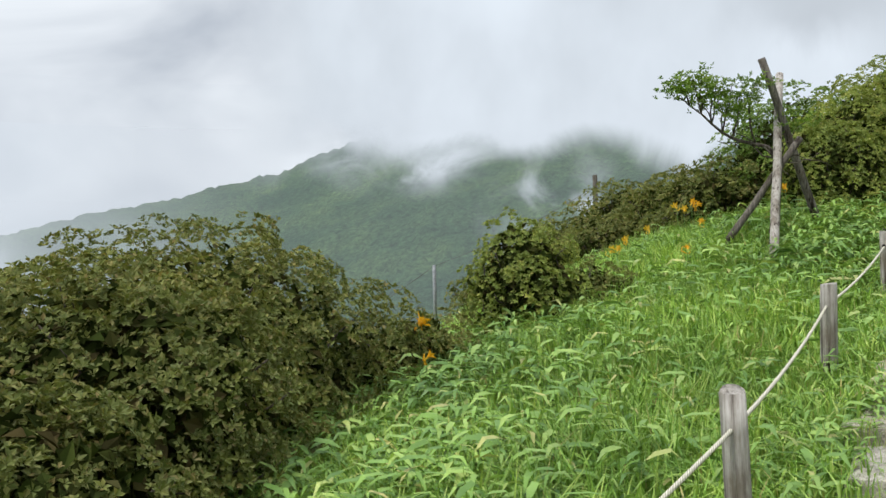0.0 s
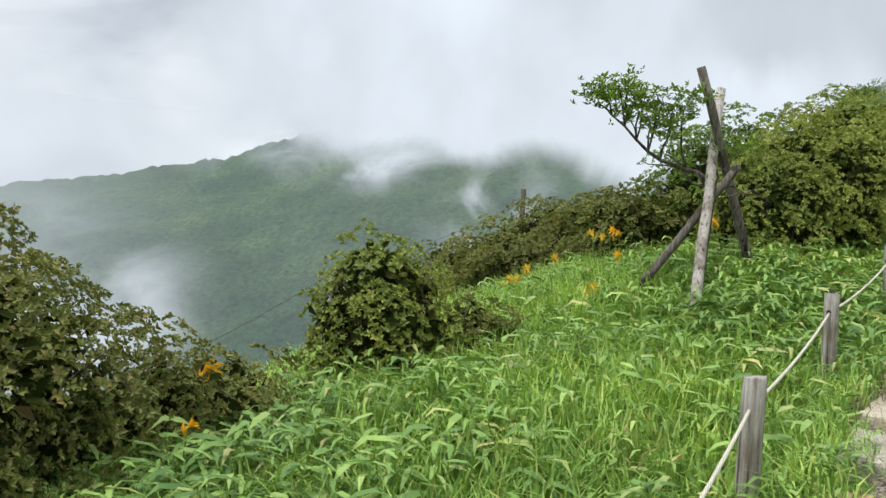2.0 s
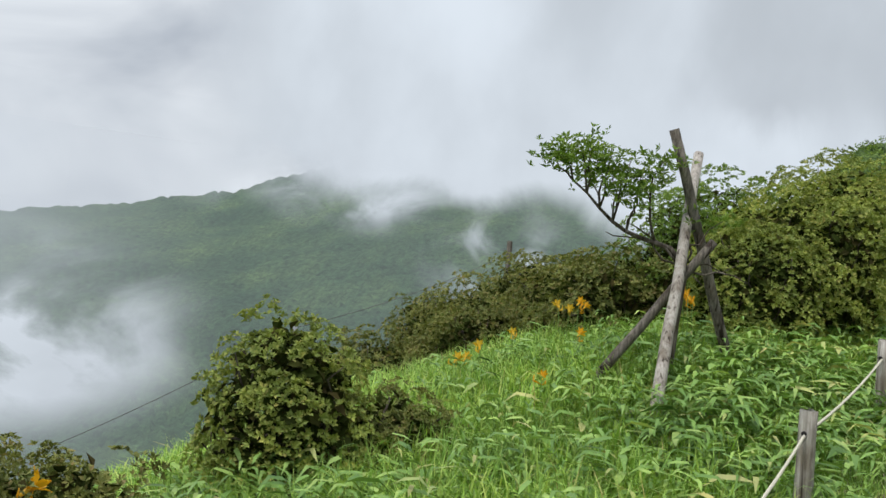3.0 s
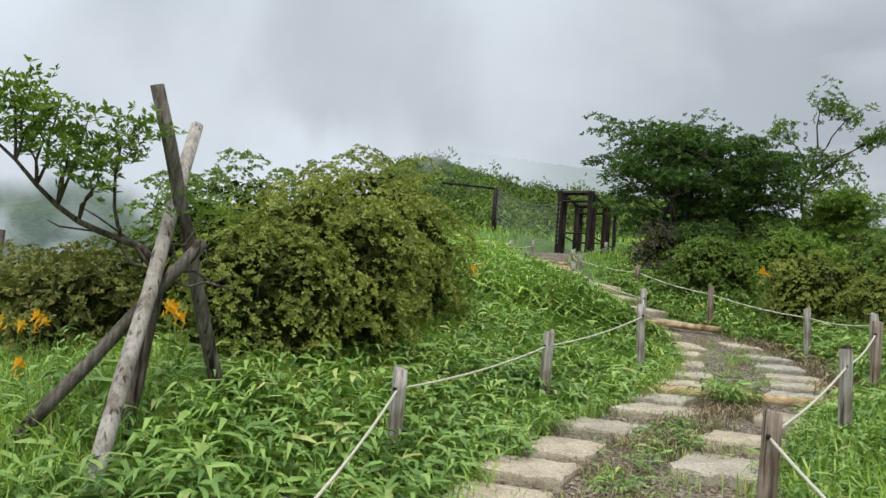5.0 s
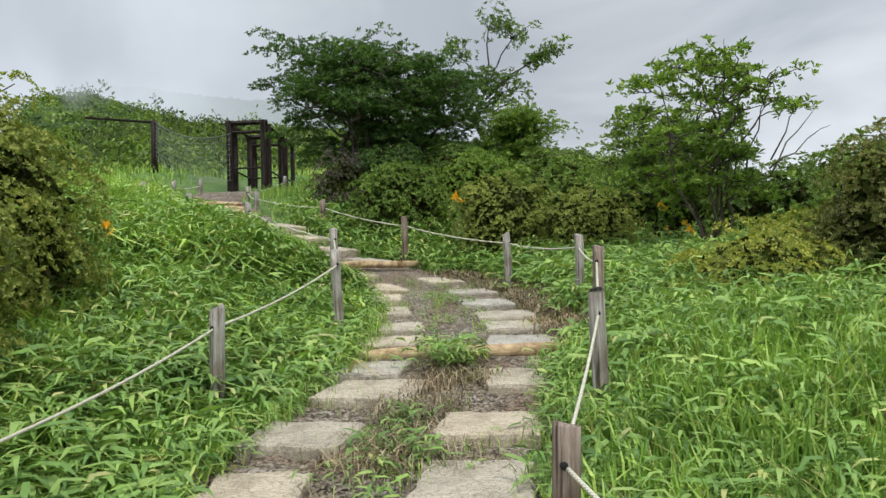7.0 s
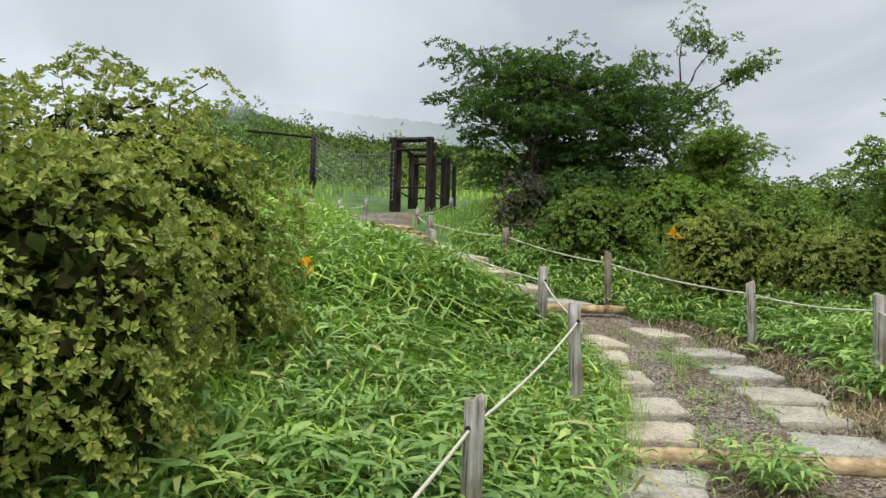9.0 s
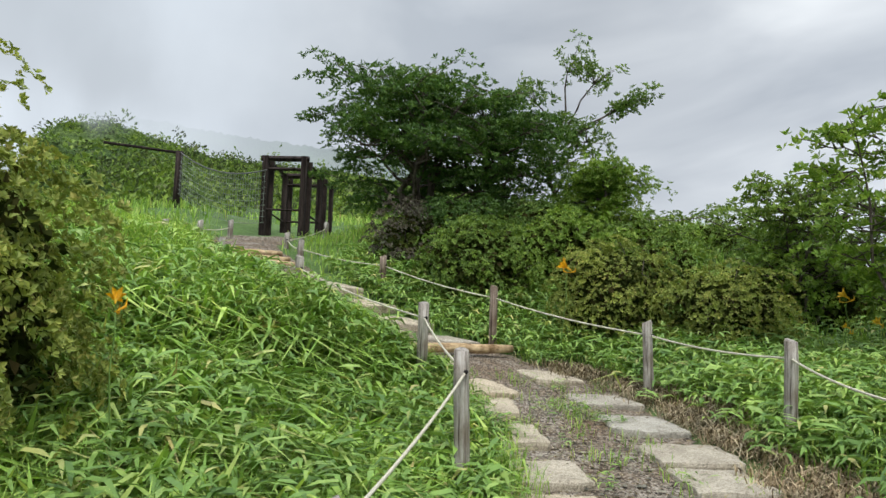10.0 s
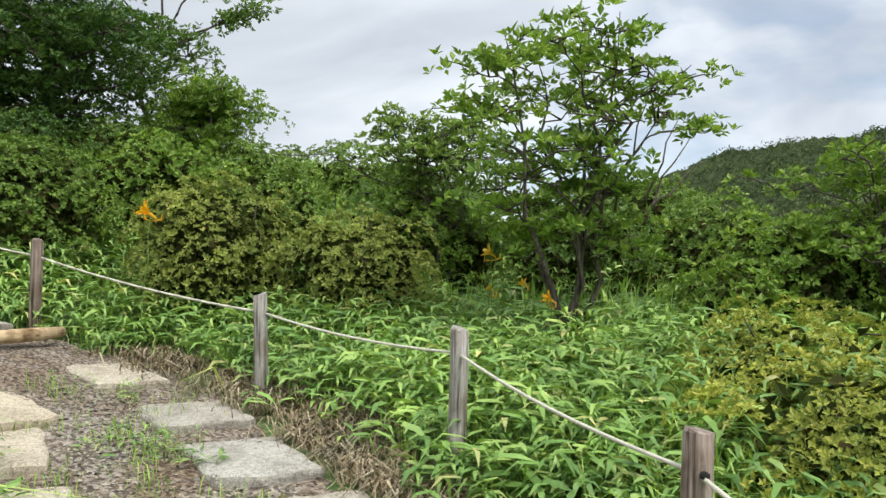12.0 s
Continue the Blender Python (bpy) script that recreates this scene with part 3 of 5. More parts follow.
def cloud_sheet(name, yaw0, yaw1, el0, el1, dist, mat, label):
    n, m = 24, 12
    yaw, el = np.radians(np.linspace(yaw0, yaw1, n)), np.radians(np.linspace(el0, el1, m))
    x = -np.sin(yaw)[:, None] * dist * np.ones((1, m))
    y = np.cos(yaw)[:, None] * dist * np.ones((1, m))
    z = 1.5 + dist * np.tan(el)[None] * np.ones((n, 1))
    a, b = np.meshgrid(np.arange(n - 1), np.arange(m - 1), indexing="ij")
    k = (a * m + b).ravel()
    f = np.stack([k, k + 1, k + m + 1, k + m], 1)
    me = mesh_of(name, np.stack([x, y, z], -1).reshape(-1, 3), f, mat, True)
    lay = me.uv_layers.new(name="UVMap")
    idx = np.empty(len(me.loops), np.int32)
    me.loops.foreach_get("vertex_index", idx)
    uv = np.stack([(idx // m) / (n - 1), (idx % m) / (m - 1)], 1)
    lay.data.foreach_set("uv", uv.ravel().astype(np.float32))
    ob = new(name, me)
    ob.visible_shadow = False
    return tagged(ob, label, "cloud", kind="structure")


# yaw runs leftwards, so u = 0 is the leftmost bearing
# the first two sheets paint aerial haze before the mountain by glowing faintly
cloud_sheet("backdrop_haze", 80, -22, -14, 12, 90, mist_material("valley_haze_glow", 0.15, -0.6, 0.5, (3, 1.5, 1), 4.2), "thin glowing sheet that paints grey haze over the valley")
cloud_sheet("backdrop_haze", 78, 24, -14, 9, 89, mist_material("left_haze_glow", 0.5, -0.5, 0.3, (3, 1.5, 1), 9.1, rim2=(0.55, 1.0)), "glowing sheet that paints pale haze over the far end of the ridge")
cloud_sheet("backdrop_cloud", 36, -54, 2, 36, 88, mist_material("cloud_cap", 1.0, 0.1, 0.19, (9, 2.4, 1), 1.7, rim=(0.06, 0.15), rim2=(0.55, 0.98), bright=1.06, ragged=0.3), "low white cloud hiding the mountain top")
cloud_sheet("backdrop_mist", 56, 24, -12, 4, 83, mist_material("valley_mist", 2.3, 0.3, 0.6, (2.4, 2.0, 1), 7.3, blob=True), "drifting white mist in the valley")
cloud_sheet("backdrop_wisp", 14, 0, -2, 8.5, 82, mist_material("mist_wisp", 0.8, 0.42, 0.70, (3.2, 2.6, 1), 2.4, blob=True), "drifting white wisp of mist")
cloud_sheet("backdrop_wisp", 27, 8, 3.5, 10.5, 81, mist_material("mist_wisp_high", 1.1, 0.38, 0.68, (3.4, 1.8, 1), 12.4, blob=True), "drifting white wisp of mist")
cloud_sheet("backdrop_hill_cloud", 2, -36, 9.5, 27, 52, mist_material("hill_cloud", 1.0, 0.1, 0.3, (5.0, 1.5, 1), 5.4, rim=(0.0, 0.2), rim2=(0.5, 0.85), bright=0.98), "low cloud over the hillside's top")


# ---- the rope fence ----
def post_mesh(height, radius, seed, mat):
    rng = np.random.default_rng(seed)
    zs = np.array([-0.25, 0.0, height * 0.4, height * 0.8, height - 0.006, height])
    lean = np.cumsum(rng.uniform(-0.004, 0.004, (len(zs), 2)), 0)
    line = np.c_[lean, zs]
    return tubes_mesh("post", [tube_arrays(line, radius * np.array([1.04, 1.04, 1.0, 0.99, 0.98, 0.9]), 16, 0.07, rng)], mat, True)


def fence_post(x, y, top, height, seed, radius=0.042, red=False, hole=None):
    z = top - height
    mat = M_POST_RED if red else M_POST
    label = "dark reddish weathered round wooden rope-fence post" if red else "grey weathered round wooden post of the rope fence"
    ob = empty_at("fence_post", (x, y, z), label, "post", "rope fence posts")
    body = part("post", post_mesh(height, radius, seed, mat), ob)
    body.rotation_euler = (radians(((seed * 37) % 7 - 3) * 0.4), radians(((seed * 53) % 7 - 3) * 0.4), 0)
    if hole:
        # no hole is cut: a near-black plug on each side paints its dark inside
        for sign in (1, -1):
            a = math.atan2(hole[1], hole[0]) + (0 if sign > 0 else math.pi)
            ln = np.array([[math.cos(a) * (radius - 0.012), math.sin(a) * (radius - 0.012), 0], [math.cos(a) * (radius + 0.003), math.sin(a) * (radius + 0.003), 0]]) + [0, 0, height - 0.115]
            part("rope_hole_plug", tubes_mesh("rope_hole_plug", [tube_arrays(ln, 0.0125, 10)], M_HOLE_SHADE), ob, "near-black plug that paints the shade of the rope's hole")
    return ob


LEFT = [(-0.75, 0.75, 0.47), (0.235, 2.79, 0.83), (0.885, 4.75, 1.09), (1.625, 6.56, 1.395), (2.5, 8.32, 1.75), (4.08, 9.6, 2.06), (5.78, 10.85, 2.44), (6.86, 12.49, 2.745), (6.9, 14.44, 3.2), (6.9, 16.2, 3.5), (6.97, 17.95, 3.86), (7.86, 18.89, 4.02), (8.6, 19.4, 4.15)]
RIGHT = [(1.35, -0.9, 0.55), (1.95, 1.1, 0.86), (2.45, 3.1, 1.16), (2.95, 5.05, 1.42), (3.875, 6.94, 1.743), (5.335, 7.89, 2.1), (6.8, 9.0, 2.39), (8.06, 10.16, 2.555), (8.68, 11.66, 2.675), (8.77, 13.63, 3.01), (8.74, 15.52, 3.415), (8.3, 16.78, 3.65), (8.8, 17.95, 3.88), (10.6, 19.74, 4.37)]
REDDISH = {4, 6, 9, 10}


def rope(a, b, sag, radius=0.0072):
    a, b = np.array(a, float), np.array(b, float)
    t = np.linspace(0, 1, 22)
    p = a + (b - a) * t[:, None]
    p[:, 2] -= sag * 4 * t * (1 - t)
    base = (a + b) / 2
    ob = new("rope", tubes_mesh("rope", [tube_arrays(p - base, radius, 8)], M_ROPE))
    ob.location = base
    return tagged(ob, "off-white twisted rope strung between wooden posts", "rope", "fence ropes")


def fence(posts, first):
    for n, (x, y, top) in enumerate(posts):
        g = land1(x, y)
        h = max(0.5, top - g) + 0.02
        nxt = posts[min(n + 1, len(posts) - 1)]
        prv = posts[max(n - 1, 0)]
        way = (nxt[0] - prv[0], nxt[1] - prv[1])
        fence_post(x, y, top, h, first + n, red=(first == 20 and n in REDDISH), hole=way)
        if n + 1 < len(posts):
            rope((x, y, top - 0.115), (nxt[0], nxt[1], nxt[2] - 0.115), 0.035 if n else 0.02)


fence(LEFT, 1)
fence(RIGHT, 20)


# ---- shrubs and trees ----
def rosettes(rng, places, ups, leaf, per, spread=0.75):
    """Whorls of leaves at places: positions, directions, facing and sizes of the leaves."""
    n = len(places)
    th = rng.uniform(0, 2 * np.pi, (n, 1)) + np.arange(per)[None] * 2 * np.pi / per + rng.uniform(-0.3, 0.3, (n, per))
    ref = unit(np.cross(ups, rng.normal(size=(n, 3))))
    ref2 = np.cross(ups, ref)
    out = np.cos(th)[..., None] * ref[:, None] + np.sin(th)[..., None] * ref2[:, None]
    way = out * spread + ups[:, None] * (1 - spread * 0.55) + rng.normal(0, 0.18, (n, per, 3))
    face = ups[:, None] + rng.normal(0, 0.15, (n, per, 3))
    ln = leaf * rng.uniform(0.65, 1.2, (n, per))
    pl = places[:, None] + out * leaf * 0.08
    return pl.reshape(-1, 3), way.reshape(-1, 3), face.reshape(-1, 3), ln.ravel()


def bough(rng, a, b, bend=0.15, n=6):
    """A crooked line from a to b."""
    a, b = np.array(a, float), np.array(b, float)
    t = np.linspace(0, 1, n)[:, None]
    p = a + (b - a) * t
    off = rng.normal(0, bend * np.linalg.norm(b - a) * 0.35, (n, 3))
    off[0] = off[-1] = 0
    p += off * np.sin(np.pi * t)
    p[:, 2] += bend * np.linalg.norm(b - a) * np.sin(np.pi * t[:, 0]) * 0.5
    return p


def shrub(x, y, radii, mat, label, seed, leaf=0.045, pad=0.24, dens=1.0, name="shrub", top=None, low=-0.5, per=5, turn=0.0, lump=1.0, category="shrub", tiers=0.45, boxy=2.3, shoots=5):
    """A dense shrub: stems, and a crown of lobes that carry leafy shelves with dark gaps between them."""
    rng = np.random.default_rng(seed)
    rx, ry, rz = radii
    z = land1(x, y)
    area = 4 * np.pi * ((rx * ry) ** 1.6 / 3 + (rx * rz) ** 1.6 / 3 + (ry * rz) ** 1.6 / 3) ** (1 / 1.6)
    n = int(area / (np.pi * pad * pad) * 1.15 * dens)

    def spread_out(n, jitter):
        k = np.arange(n) + 0.5
        vv = 1 - 2 * k / n
        th = np.pi * (1 + 5**0.5) * k
        q = np.stack([np.cos(th) * np.sqrt(1 - vv**2), np.sin(th) * np.sqrt(1 - vv**2), vv], 1)
        return unit(q + rng.normal(0, jitter / math.sqrt(n), q.shape))

    # lobes of uneven size, so that the outline bulges and is creased between them
    mean_r = (rx * ry * rz) ** (1 / 3)
    seeds = spread_out(int(np.clip(34 * mean_r, 16, 60)), 1.2)
    mid_r = rng.uniform(0.56, 0.66, len(seeds))
    size = rng.uniform(0.26, 0.4, len(seeds)) * (0.6 + 0.4 / lump)
    lobes = seeds * mid_r[:, None]

    def surface(u):
        dot = u @ lobes.T
        disc = size[None] ** 2 - mid_r[None] ** 2 + dot**2
        t = np.where((disc > 0) & (dot > 0), dot + np.sqrt(np.maximum(disc, 0)), 0)
        k = np.argmax(t, 1)
        r = np.maximum(t[np.arange(len(u)), k], 0.78)
        square = (np.abs(u) ** boxy).sum(1) ** (-1 / boxy)
        p = u * (r * square)[:, None]
        return p, unit(0.55 * u + unit(p - lobes[k] * 0.9))

    outer, inner = spread_out(n, 0.9), spread_out(int(n * 0.5), 0.9)
    outer, inner = outer[outer[:, 2] > low], inner[inner[:, 2] > low]
    c, nrm = surface(np.vstack([outer, inner]))
    shell = np.r_[rng.uniform(0.9, 1.05, len(outer)), rng.uniform(0.68, 0.84, len(inner))]
    wide = np.r_[rng.uniform(0.55, 1.2, len(outer)), rng.uniform(0.8, 1.1, len(inner))]
    c = c * np.array(radii) * shell[:, None]
    # young shoots that stand out of the top
    up_ones = np.where(outer[:, 2] > 0.25)[0]
    if len(up_ones) and shoots:
        pick = rng.choice(up_ones, min(shoots, len(up_ones)), replace=False)
        c = np.vstack([c, c[pick] + unit(nrm[pick] + [0, 0, 1.0]) * rng.uniform(0.2, 0.5, (len(pick), 1)) * pad])
        nrm = np.vstack([nrm, nrm[pick]])
        wide = np.r_[wide, rng.uniform(0.35, 0.5, len(pick))]
    cz = (top - z - c[:, 2].max() - 0.1 * pad) if top else rz * 0.7
    ca, sa = math.cos(turn), math.sin(turn)
    spin = np.array([[ca, sa], [-sa, ca]])
    c[:, :2], nrm[:, :2] = c[:, :2] @ spin, nrm[:, :2] @ spin
    flat = unit(nrm * (1 - tiers) + np.array([0, 0, 1.0]) * tiers + rng.normal(0, 0.16, nrm.shape))
    leaf = leaf * 0.82
    per_pad = max(8, int(1.3 * (pad / leaf) ** 2))
    rr = pad * rng.random((len(c), per_pad)) ** 0.6 * wide[:, None]
    keep = rng.random(rr.shape) < np.clip(wide[:, None] ** 2, 0.25, 1)
    aa = rng.uniform(0, 2 * np.pi, (len(c), per_pad))
    # shelves are longer outwards than across
    e1 = unit(nrm - flat * (nrm * flat).sum(1)[:, None] + rng.normal(0, 0.2, nrm.shape))
    e1 = unit(e1 - flat * (e1 * flat).sum(1)[:, None])
    e2 = np.cross(flat, e1)
    pl = c[:, None] + e1[:, None] * (1.15 * rr * np.cos(aa))[..., None] + e2[:, None] * (0.85 * rr * np.sin(aa))[..., None]
    pl = pl + flat[:, None] * ((0.07 * pad * rng.normal(size=rr.shape)) - 0.55 * rr**2 / pad)[..., None]
    ups = unit(flat[:, None] + 0.45 * unit(pl - c[:, None]) + rng.normal(0, 0.13, pl.shape))
    a, b, cc, ln = rosettes(rng, pl[keep], ups[keep], leaf, per)
    a[:, 2] += cz
    keep = a[:, 2] > 0.02
    a, b, cc, ln = a[keep], b[keep], cc[keep], ln[keep]
    ob = empty_at(name, (x, y, z), label, category)
    part("crown", leaves_mesh("crown", a, b, cc, ln, ln * rng.uniform(0.5, 0.66, len(ln)), mat), ob, kind="stuff")
    # filler leaves inside, coloured dark to stand in for the crown's inner shade
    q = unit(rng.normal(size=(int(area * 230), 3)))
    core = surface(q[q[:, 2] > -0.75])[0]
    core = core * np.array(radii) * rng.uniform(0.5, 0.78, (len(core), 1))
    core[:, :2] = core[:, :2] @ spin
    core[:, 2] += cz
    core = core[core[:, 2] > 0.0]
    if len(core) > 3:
        part("inner_leaves", leaves_mesh("inner_leaves", core, rng.normal(size=core.shape), unit(core - [0, 0, cz]) + rng.normal(0, 0.3, core.shape), rng.uniform(0.07, 0.12, len(core)), rng.uniform(0.045, 0.075, len(core)), M_INNER_SHADE), ob, "dark filler leaves with the crown's inner shade in their colour", "stuff")
    pick = rng.permutation(len(outer))[:20]
    for j in pick:
        end = c[j] * 0.95 + [0, 0, cz]
        foot = np.array([end[0] * 0.12, end[1] * 0.12, -0.1]) + np.r_[rng.normal(0, 0.05, 2), 0]
        if end[2] < 0.15:
            continue
        r = 0.008 + 0.008 * rng.random() + 0.005 * max(radii)
        part("branch", tubes_mesh("branch", [tube_arrays(bough(rng, foot, end, 0.22), np.linspace(r, 0.004, 6), 5)], M_BARK), ob)
    return ob


def tree(x, y, height, trunk_r, limbs, mat, label, seed, leaf=0.07, pad=0.4, layers=0.8, dens=1.0, stems=1, lean=(0, 0), spread=1.0, crown=(0.35, 1.0), name="tree", shape="round", z=None, per=5, thick=1.0, bark=M_BARK, bare=(), arms=()):
    """A tree: trunk or several stems, limbs that fork, and leafy sprays along the twigs."""
    rng = np.random.default_rng(seed)
    z = land1(x, y) if z is None else z
    ob = empty_at(name, (x, y, z), label, "tree")
    wood, limb_tubes, sprays = [], [], []

    for k in range(stems):
        ang = 2 * np.pi * k / max(stems, 1) + rng.uniform(-0.4, 0.4)
        out = (0.0 if stems == 1 else 0.22) * height * rng.uniform(0.5, 1.2)
        top = np.array([lean[0] + math.cos(ang) * out, lean[1] + math.sin(ang) * out, height * rng.uniform(0.86, 1.0)])
        foot = np.array([math.cos(ang), math.sin(ang), 0]) * (0 if stems == 1 else trunk_r * 1.6) + [0, 0, -0.15]
        line = bough(rng, foot, top, 0.10, 9)
        wood.append(tube_arrays(line, np.linspace(trunk_r, trunk_r * 0.12, 9), 8, 0.08, rng))
        for j in range(limbs):
            t = crown[0] + (crown[1] - crown[0]) * (j + rng.random() * 0.8) / limbs
            t = min(t, 0.99)
            start = line[int(t * 8)] * (1 - (t * 8) % 1) + line[min(8, int(t * 8) + 1)] * ((t * 8) % 1)
            a = rng.uniform(0, 2 * np.pi)
            q = (t - crown[0]) / max(1e-3, crown[1] - crown[0])
            reach = {"round": math.sqrt(max(0.06, 1 - (1.7 * q - 0.75) ** 2)), "flat": 1.0 - 0.5 * q, "tall": 0.7 - 0.3 * abs(q - 0.4)}[shape] * spread * rng.uniform(0.65, 1.1)
            end = start + np.array([math.cos(a) * reach, math.sin(a) * reach, reach * rng.uniform(0.12, 0.5)])
            lim = bough(rng, start, end, 0.2, 6)
            one = [tube_arrays(lim, np.linspace(trunk_r * 0.36 * (1.15 - 0.6 * q), 0.006, 6), 5)]
            limb_tubes.append(one)
            for w in range(4):
                f = 2 + w if w < 3 else 5
                b0 = lim[min(f, 5)]
                tip = b0 + np.r_[rng.normal(0, 0.30 * reach + 0.04, 2), rng.uniform(-0.02, 0.28) * reach]
                one.append(tube_arrays(bough(rng, b0, tip, 0.15, 4), np.linspace(0.009, 0.003, 4), 4))
                sprays.append(tip)
                if w == 3:
                    sprays.append(lim[5])
    for start, end, width in arms:
        lim = bough(rng, start, end, 0.1, 6)
        one = [tube_arrays(lim, np.linspace(0.03, 0.006, 6), 5)]
        for w in range(13):
            tip = np.array(end) + rng.normal(0, width, 3) * [1, 1, 0.6]
            one.append(tube_arrays(bough(rng, lim[4], tip, 0.12, 4), np.linspace(0.008, 0.003, 4), 4))
            sprays.append(tip)
        limb_tubes.append(one)
    c = np.array(sprays)
    keep = rng.random(len(c)) < dens
    c = c[keep]
    nrm = unit(np.array([0, 0, 1.0]) * layers + rng.normal(0, 0.35, c.shape))
    per_pad = max(7, int(0.8 * (pad / leaf) ** 2 * thick))
    rr = pad * np.sqrt(rng.random((len(c), per_pad))) * rng.uniform(0.6, 1.25, (len(c), 1))
    aa = rng.uniform(0, 2 * np.pi, (len(c), per_pad))
    e1 = unit(np.cross(nrm, rng.normal(size=nrm.shape)))
    e2 = np.cross(nrm, e1)
    pl = c[:, None] + e1[:, None] * (rr * np.cos(aa))[..., None] + e2[:, None] * (rr * np.sin(aa))[..., None] + nrm[:, None] * ((0.08 if layers > 2 else 0.17) * pad * rng.normal(size=rr.shape) - 0.25 * rr**2 / pad)[..., None]
    ups = unit(nrm[:, None] + 0.5 * unit(pl - c[:, None]) + rng.normal(0, 0.25, pl.shape))
    a, b, cc, ln = rosettes(rng, pl.reshape(-1, 3), ups.reshape(-1, 3), leaf, per)
    for w in wood:
        part("trunk", tubes_mesh("trunk", [w], bark), ob)
    for start, end in bare:
        limb_tubes.append([tube_arrays(bough(rng, start, end, 0.08, 6), np.linspace(0.012, 0.003, 6), 5)])
    for one in limb_tubes:
        part("limb", tubes_mesh("limb", one, bark), ob)
    part("crown", leaves_mesh("crown", a, b, cc, ln, ln * rng.uniform(0.4, 0.55, len(ln)), mat), ob, kind="stuff")
    return ob


# azalea thicket beside the lower path
shrub(-3.05, 4.75, (1.5, 1.35, 1.05), M_AZALEA, "large dense azalea bush, olive green with bronze tips", 11, 0.042, 0.2, 1.3, top=1.64)
shrub(-2.6, 3.35, (1.05, 1.05, 1.0), M_AZALEA, "dense azalea bush, olive green, at the slope's edge", 12, 0.04, 0.19, 1.25, top=1.38)
shrub(-4.3, 3.4, (1.5, 1.5, 1.2), M_AZALEA, "large dense azalea bush on the falling slope", 13, 0.045, 0.22, 1.15, top=1.45)
shrub(-2.35, 2.3, (0.85, 0.8, 0.8), M_AZALEA, "dense azalea bush on the falling slope", 17, 0.038, 0.18, 1.1, top=0.95)
shrub(-1.9, 5.75, (0.8, 0.55, 0.55), M_AZALEA, "low azalea bush at the edge of the grass", 14, 0.038, 0.15, 1.1, top=0.93)
shrub(-1.12, 6.8, (0.64, 0.6, 0.78), M_AZALEA_GREEN, "rounded green shrub with pale young shoots", 15, 0.04, 0.15, 0.95, top=1.68, shoots=12, boxy=1.8)
shrub(-0.55, 7.2, (0.55, 0.45, 0.5), M_AZALEA, "small twiggy shrub in the grass", 16, 0.032, 0.12, 0.8, top=1.25, shoots=6)
# dark low thicket along the brow
for n_, (bx, by, r1, r2, r3, tp) in enumerate([(-1.75, 15.4, 1.4, 1.2, 1.0, 1.95), (-0.75, 14.2, 1.4, 1.2, 1.0, 2.2), (-0.35, 16.6, 1.4, 1.2, 1.1, 2.75), (0.45, 12.6, 1.2, 1.1, 1.0, 2.6), (-0.75, 12.6, 1.1, 1.0, 0.8, 1.85), (0.75, 11.0, 0.95, 0.8, 0.8, 2.5), (-2.3, 13.4, 1.4, 1.2, 1.0, 1.3)]):
    shrub(bx, by, (r1, r2, r3), M_AZALEA, "dark low azalea thicket on the brow of the slope", 30 + n_, 0.06, 0.22, 1.1, top=tp)
# the big bush behind the tree props
shrub(2.45, 10.4, (0.95, 0.9, 1.0), M_AZALEA_GREEN, "large domed azalea bush, olive green, beside the path", 41, 0.045, 0.18, 1.35, top=3.25, boxy=2.5)
shrub(3.2, 12.1, (1.15, 1.05, 1.3), M_AZALEA_GREEN, "tall azalea bush joined to its neighbours", 42, 0.047, 0.19, 1.4, top=3.8, boxy=2.5)
shrub(1.75, 11.5, (1.15, 1.0, 1.2), M_SHRUB, "tall green shrub behind the azaleas", 43, 0.045, 0.19, 1.2, top=3.5)
shrub(1.9, 9.75, (0.75, 0.65, 0.75), M_AZALEA_GREEN, "rounded azalea bush at the edge of the grass", 44, 0.043, 0.17, 1.1, top=2.75)
# beyond the right-hand rope
shrub(8.2, 8.4, (1.0, 0.85, 0.7), M_GOLD, "low golden-green azalea bush outside the rope", 51, 0.036, 0.16, 1.15, top=2.62)
shrub(9.3, 8.7, (0.9, 0.8, 0.7), M_GOLD, "low golden-green azalea bush outside the rope", 52, 0.036, 0.16, 1.1, top=2.72)
shrub(8.6, 7.6, (0.68, 0.65, 0.9), M_AZALEA, "dark dense azalea bush outside the rope", 53, 0.04, 0.16, 1.2, top=3.24)
shrub(9.2, 6.2, (1.1, 1.0, 1.1), M_TREE, "dark dense azalea bush outside the rope", 58, 0.045, 0.18, 1.1, top=3.4)
shrub(10.15, 13.15, (0.85, 0.75, 0.75), M_AZALEA_GREEN, "bronze-green azalea bush behind the fence", 54, 0.045, 0.17, 1.1, top=3.66)
shrub(10.75, 12.05, (0.85, 0.75, 0.65), M_AZALEA_GREEN, "bronze-green azalea bush behind the fence", 55, 0.045, 0.17, 1.1, top=3.4)
shrub(9.75, 14.9, (0.85, 0.8, 0.9), M_SHRUB, "dark green shrub behind the fence", 56, 0.05, 0.17, 1.1, top=4.05, shoots=8)
shrub(9.55, 16.1, (0.65, 0.6, 0.75), M_TWIGGY, "purplish grey twiggy shrub beside the timber frame", 59, 0.04, 0.14, 0.8, top=4.3, shoots=24)
shrub(10.5, 16.0, (1.0, 0.9, 0.9), M_TREE, "dark green shrub below the trees", 57, 0.05, 0.19, 1.1, top=4.5)
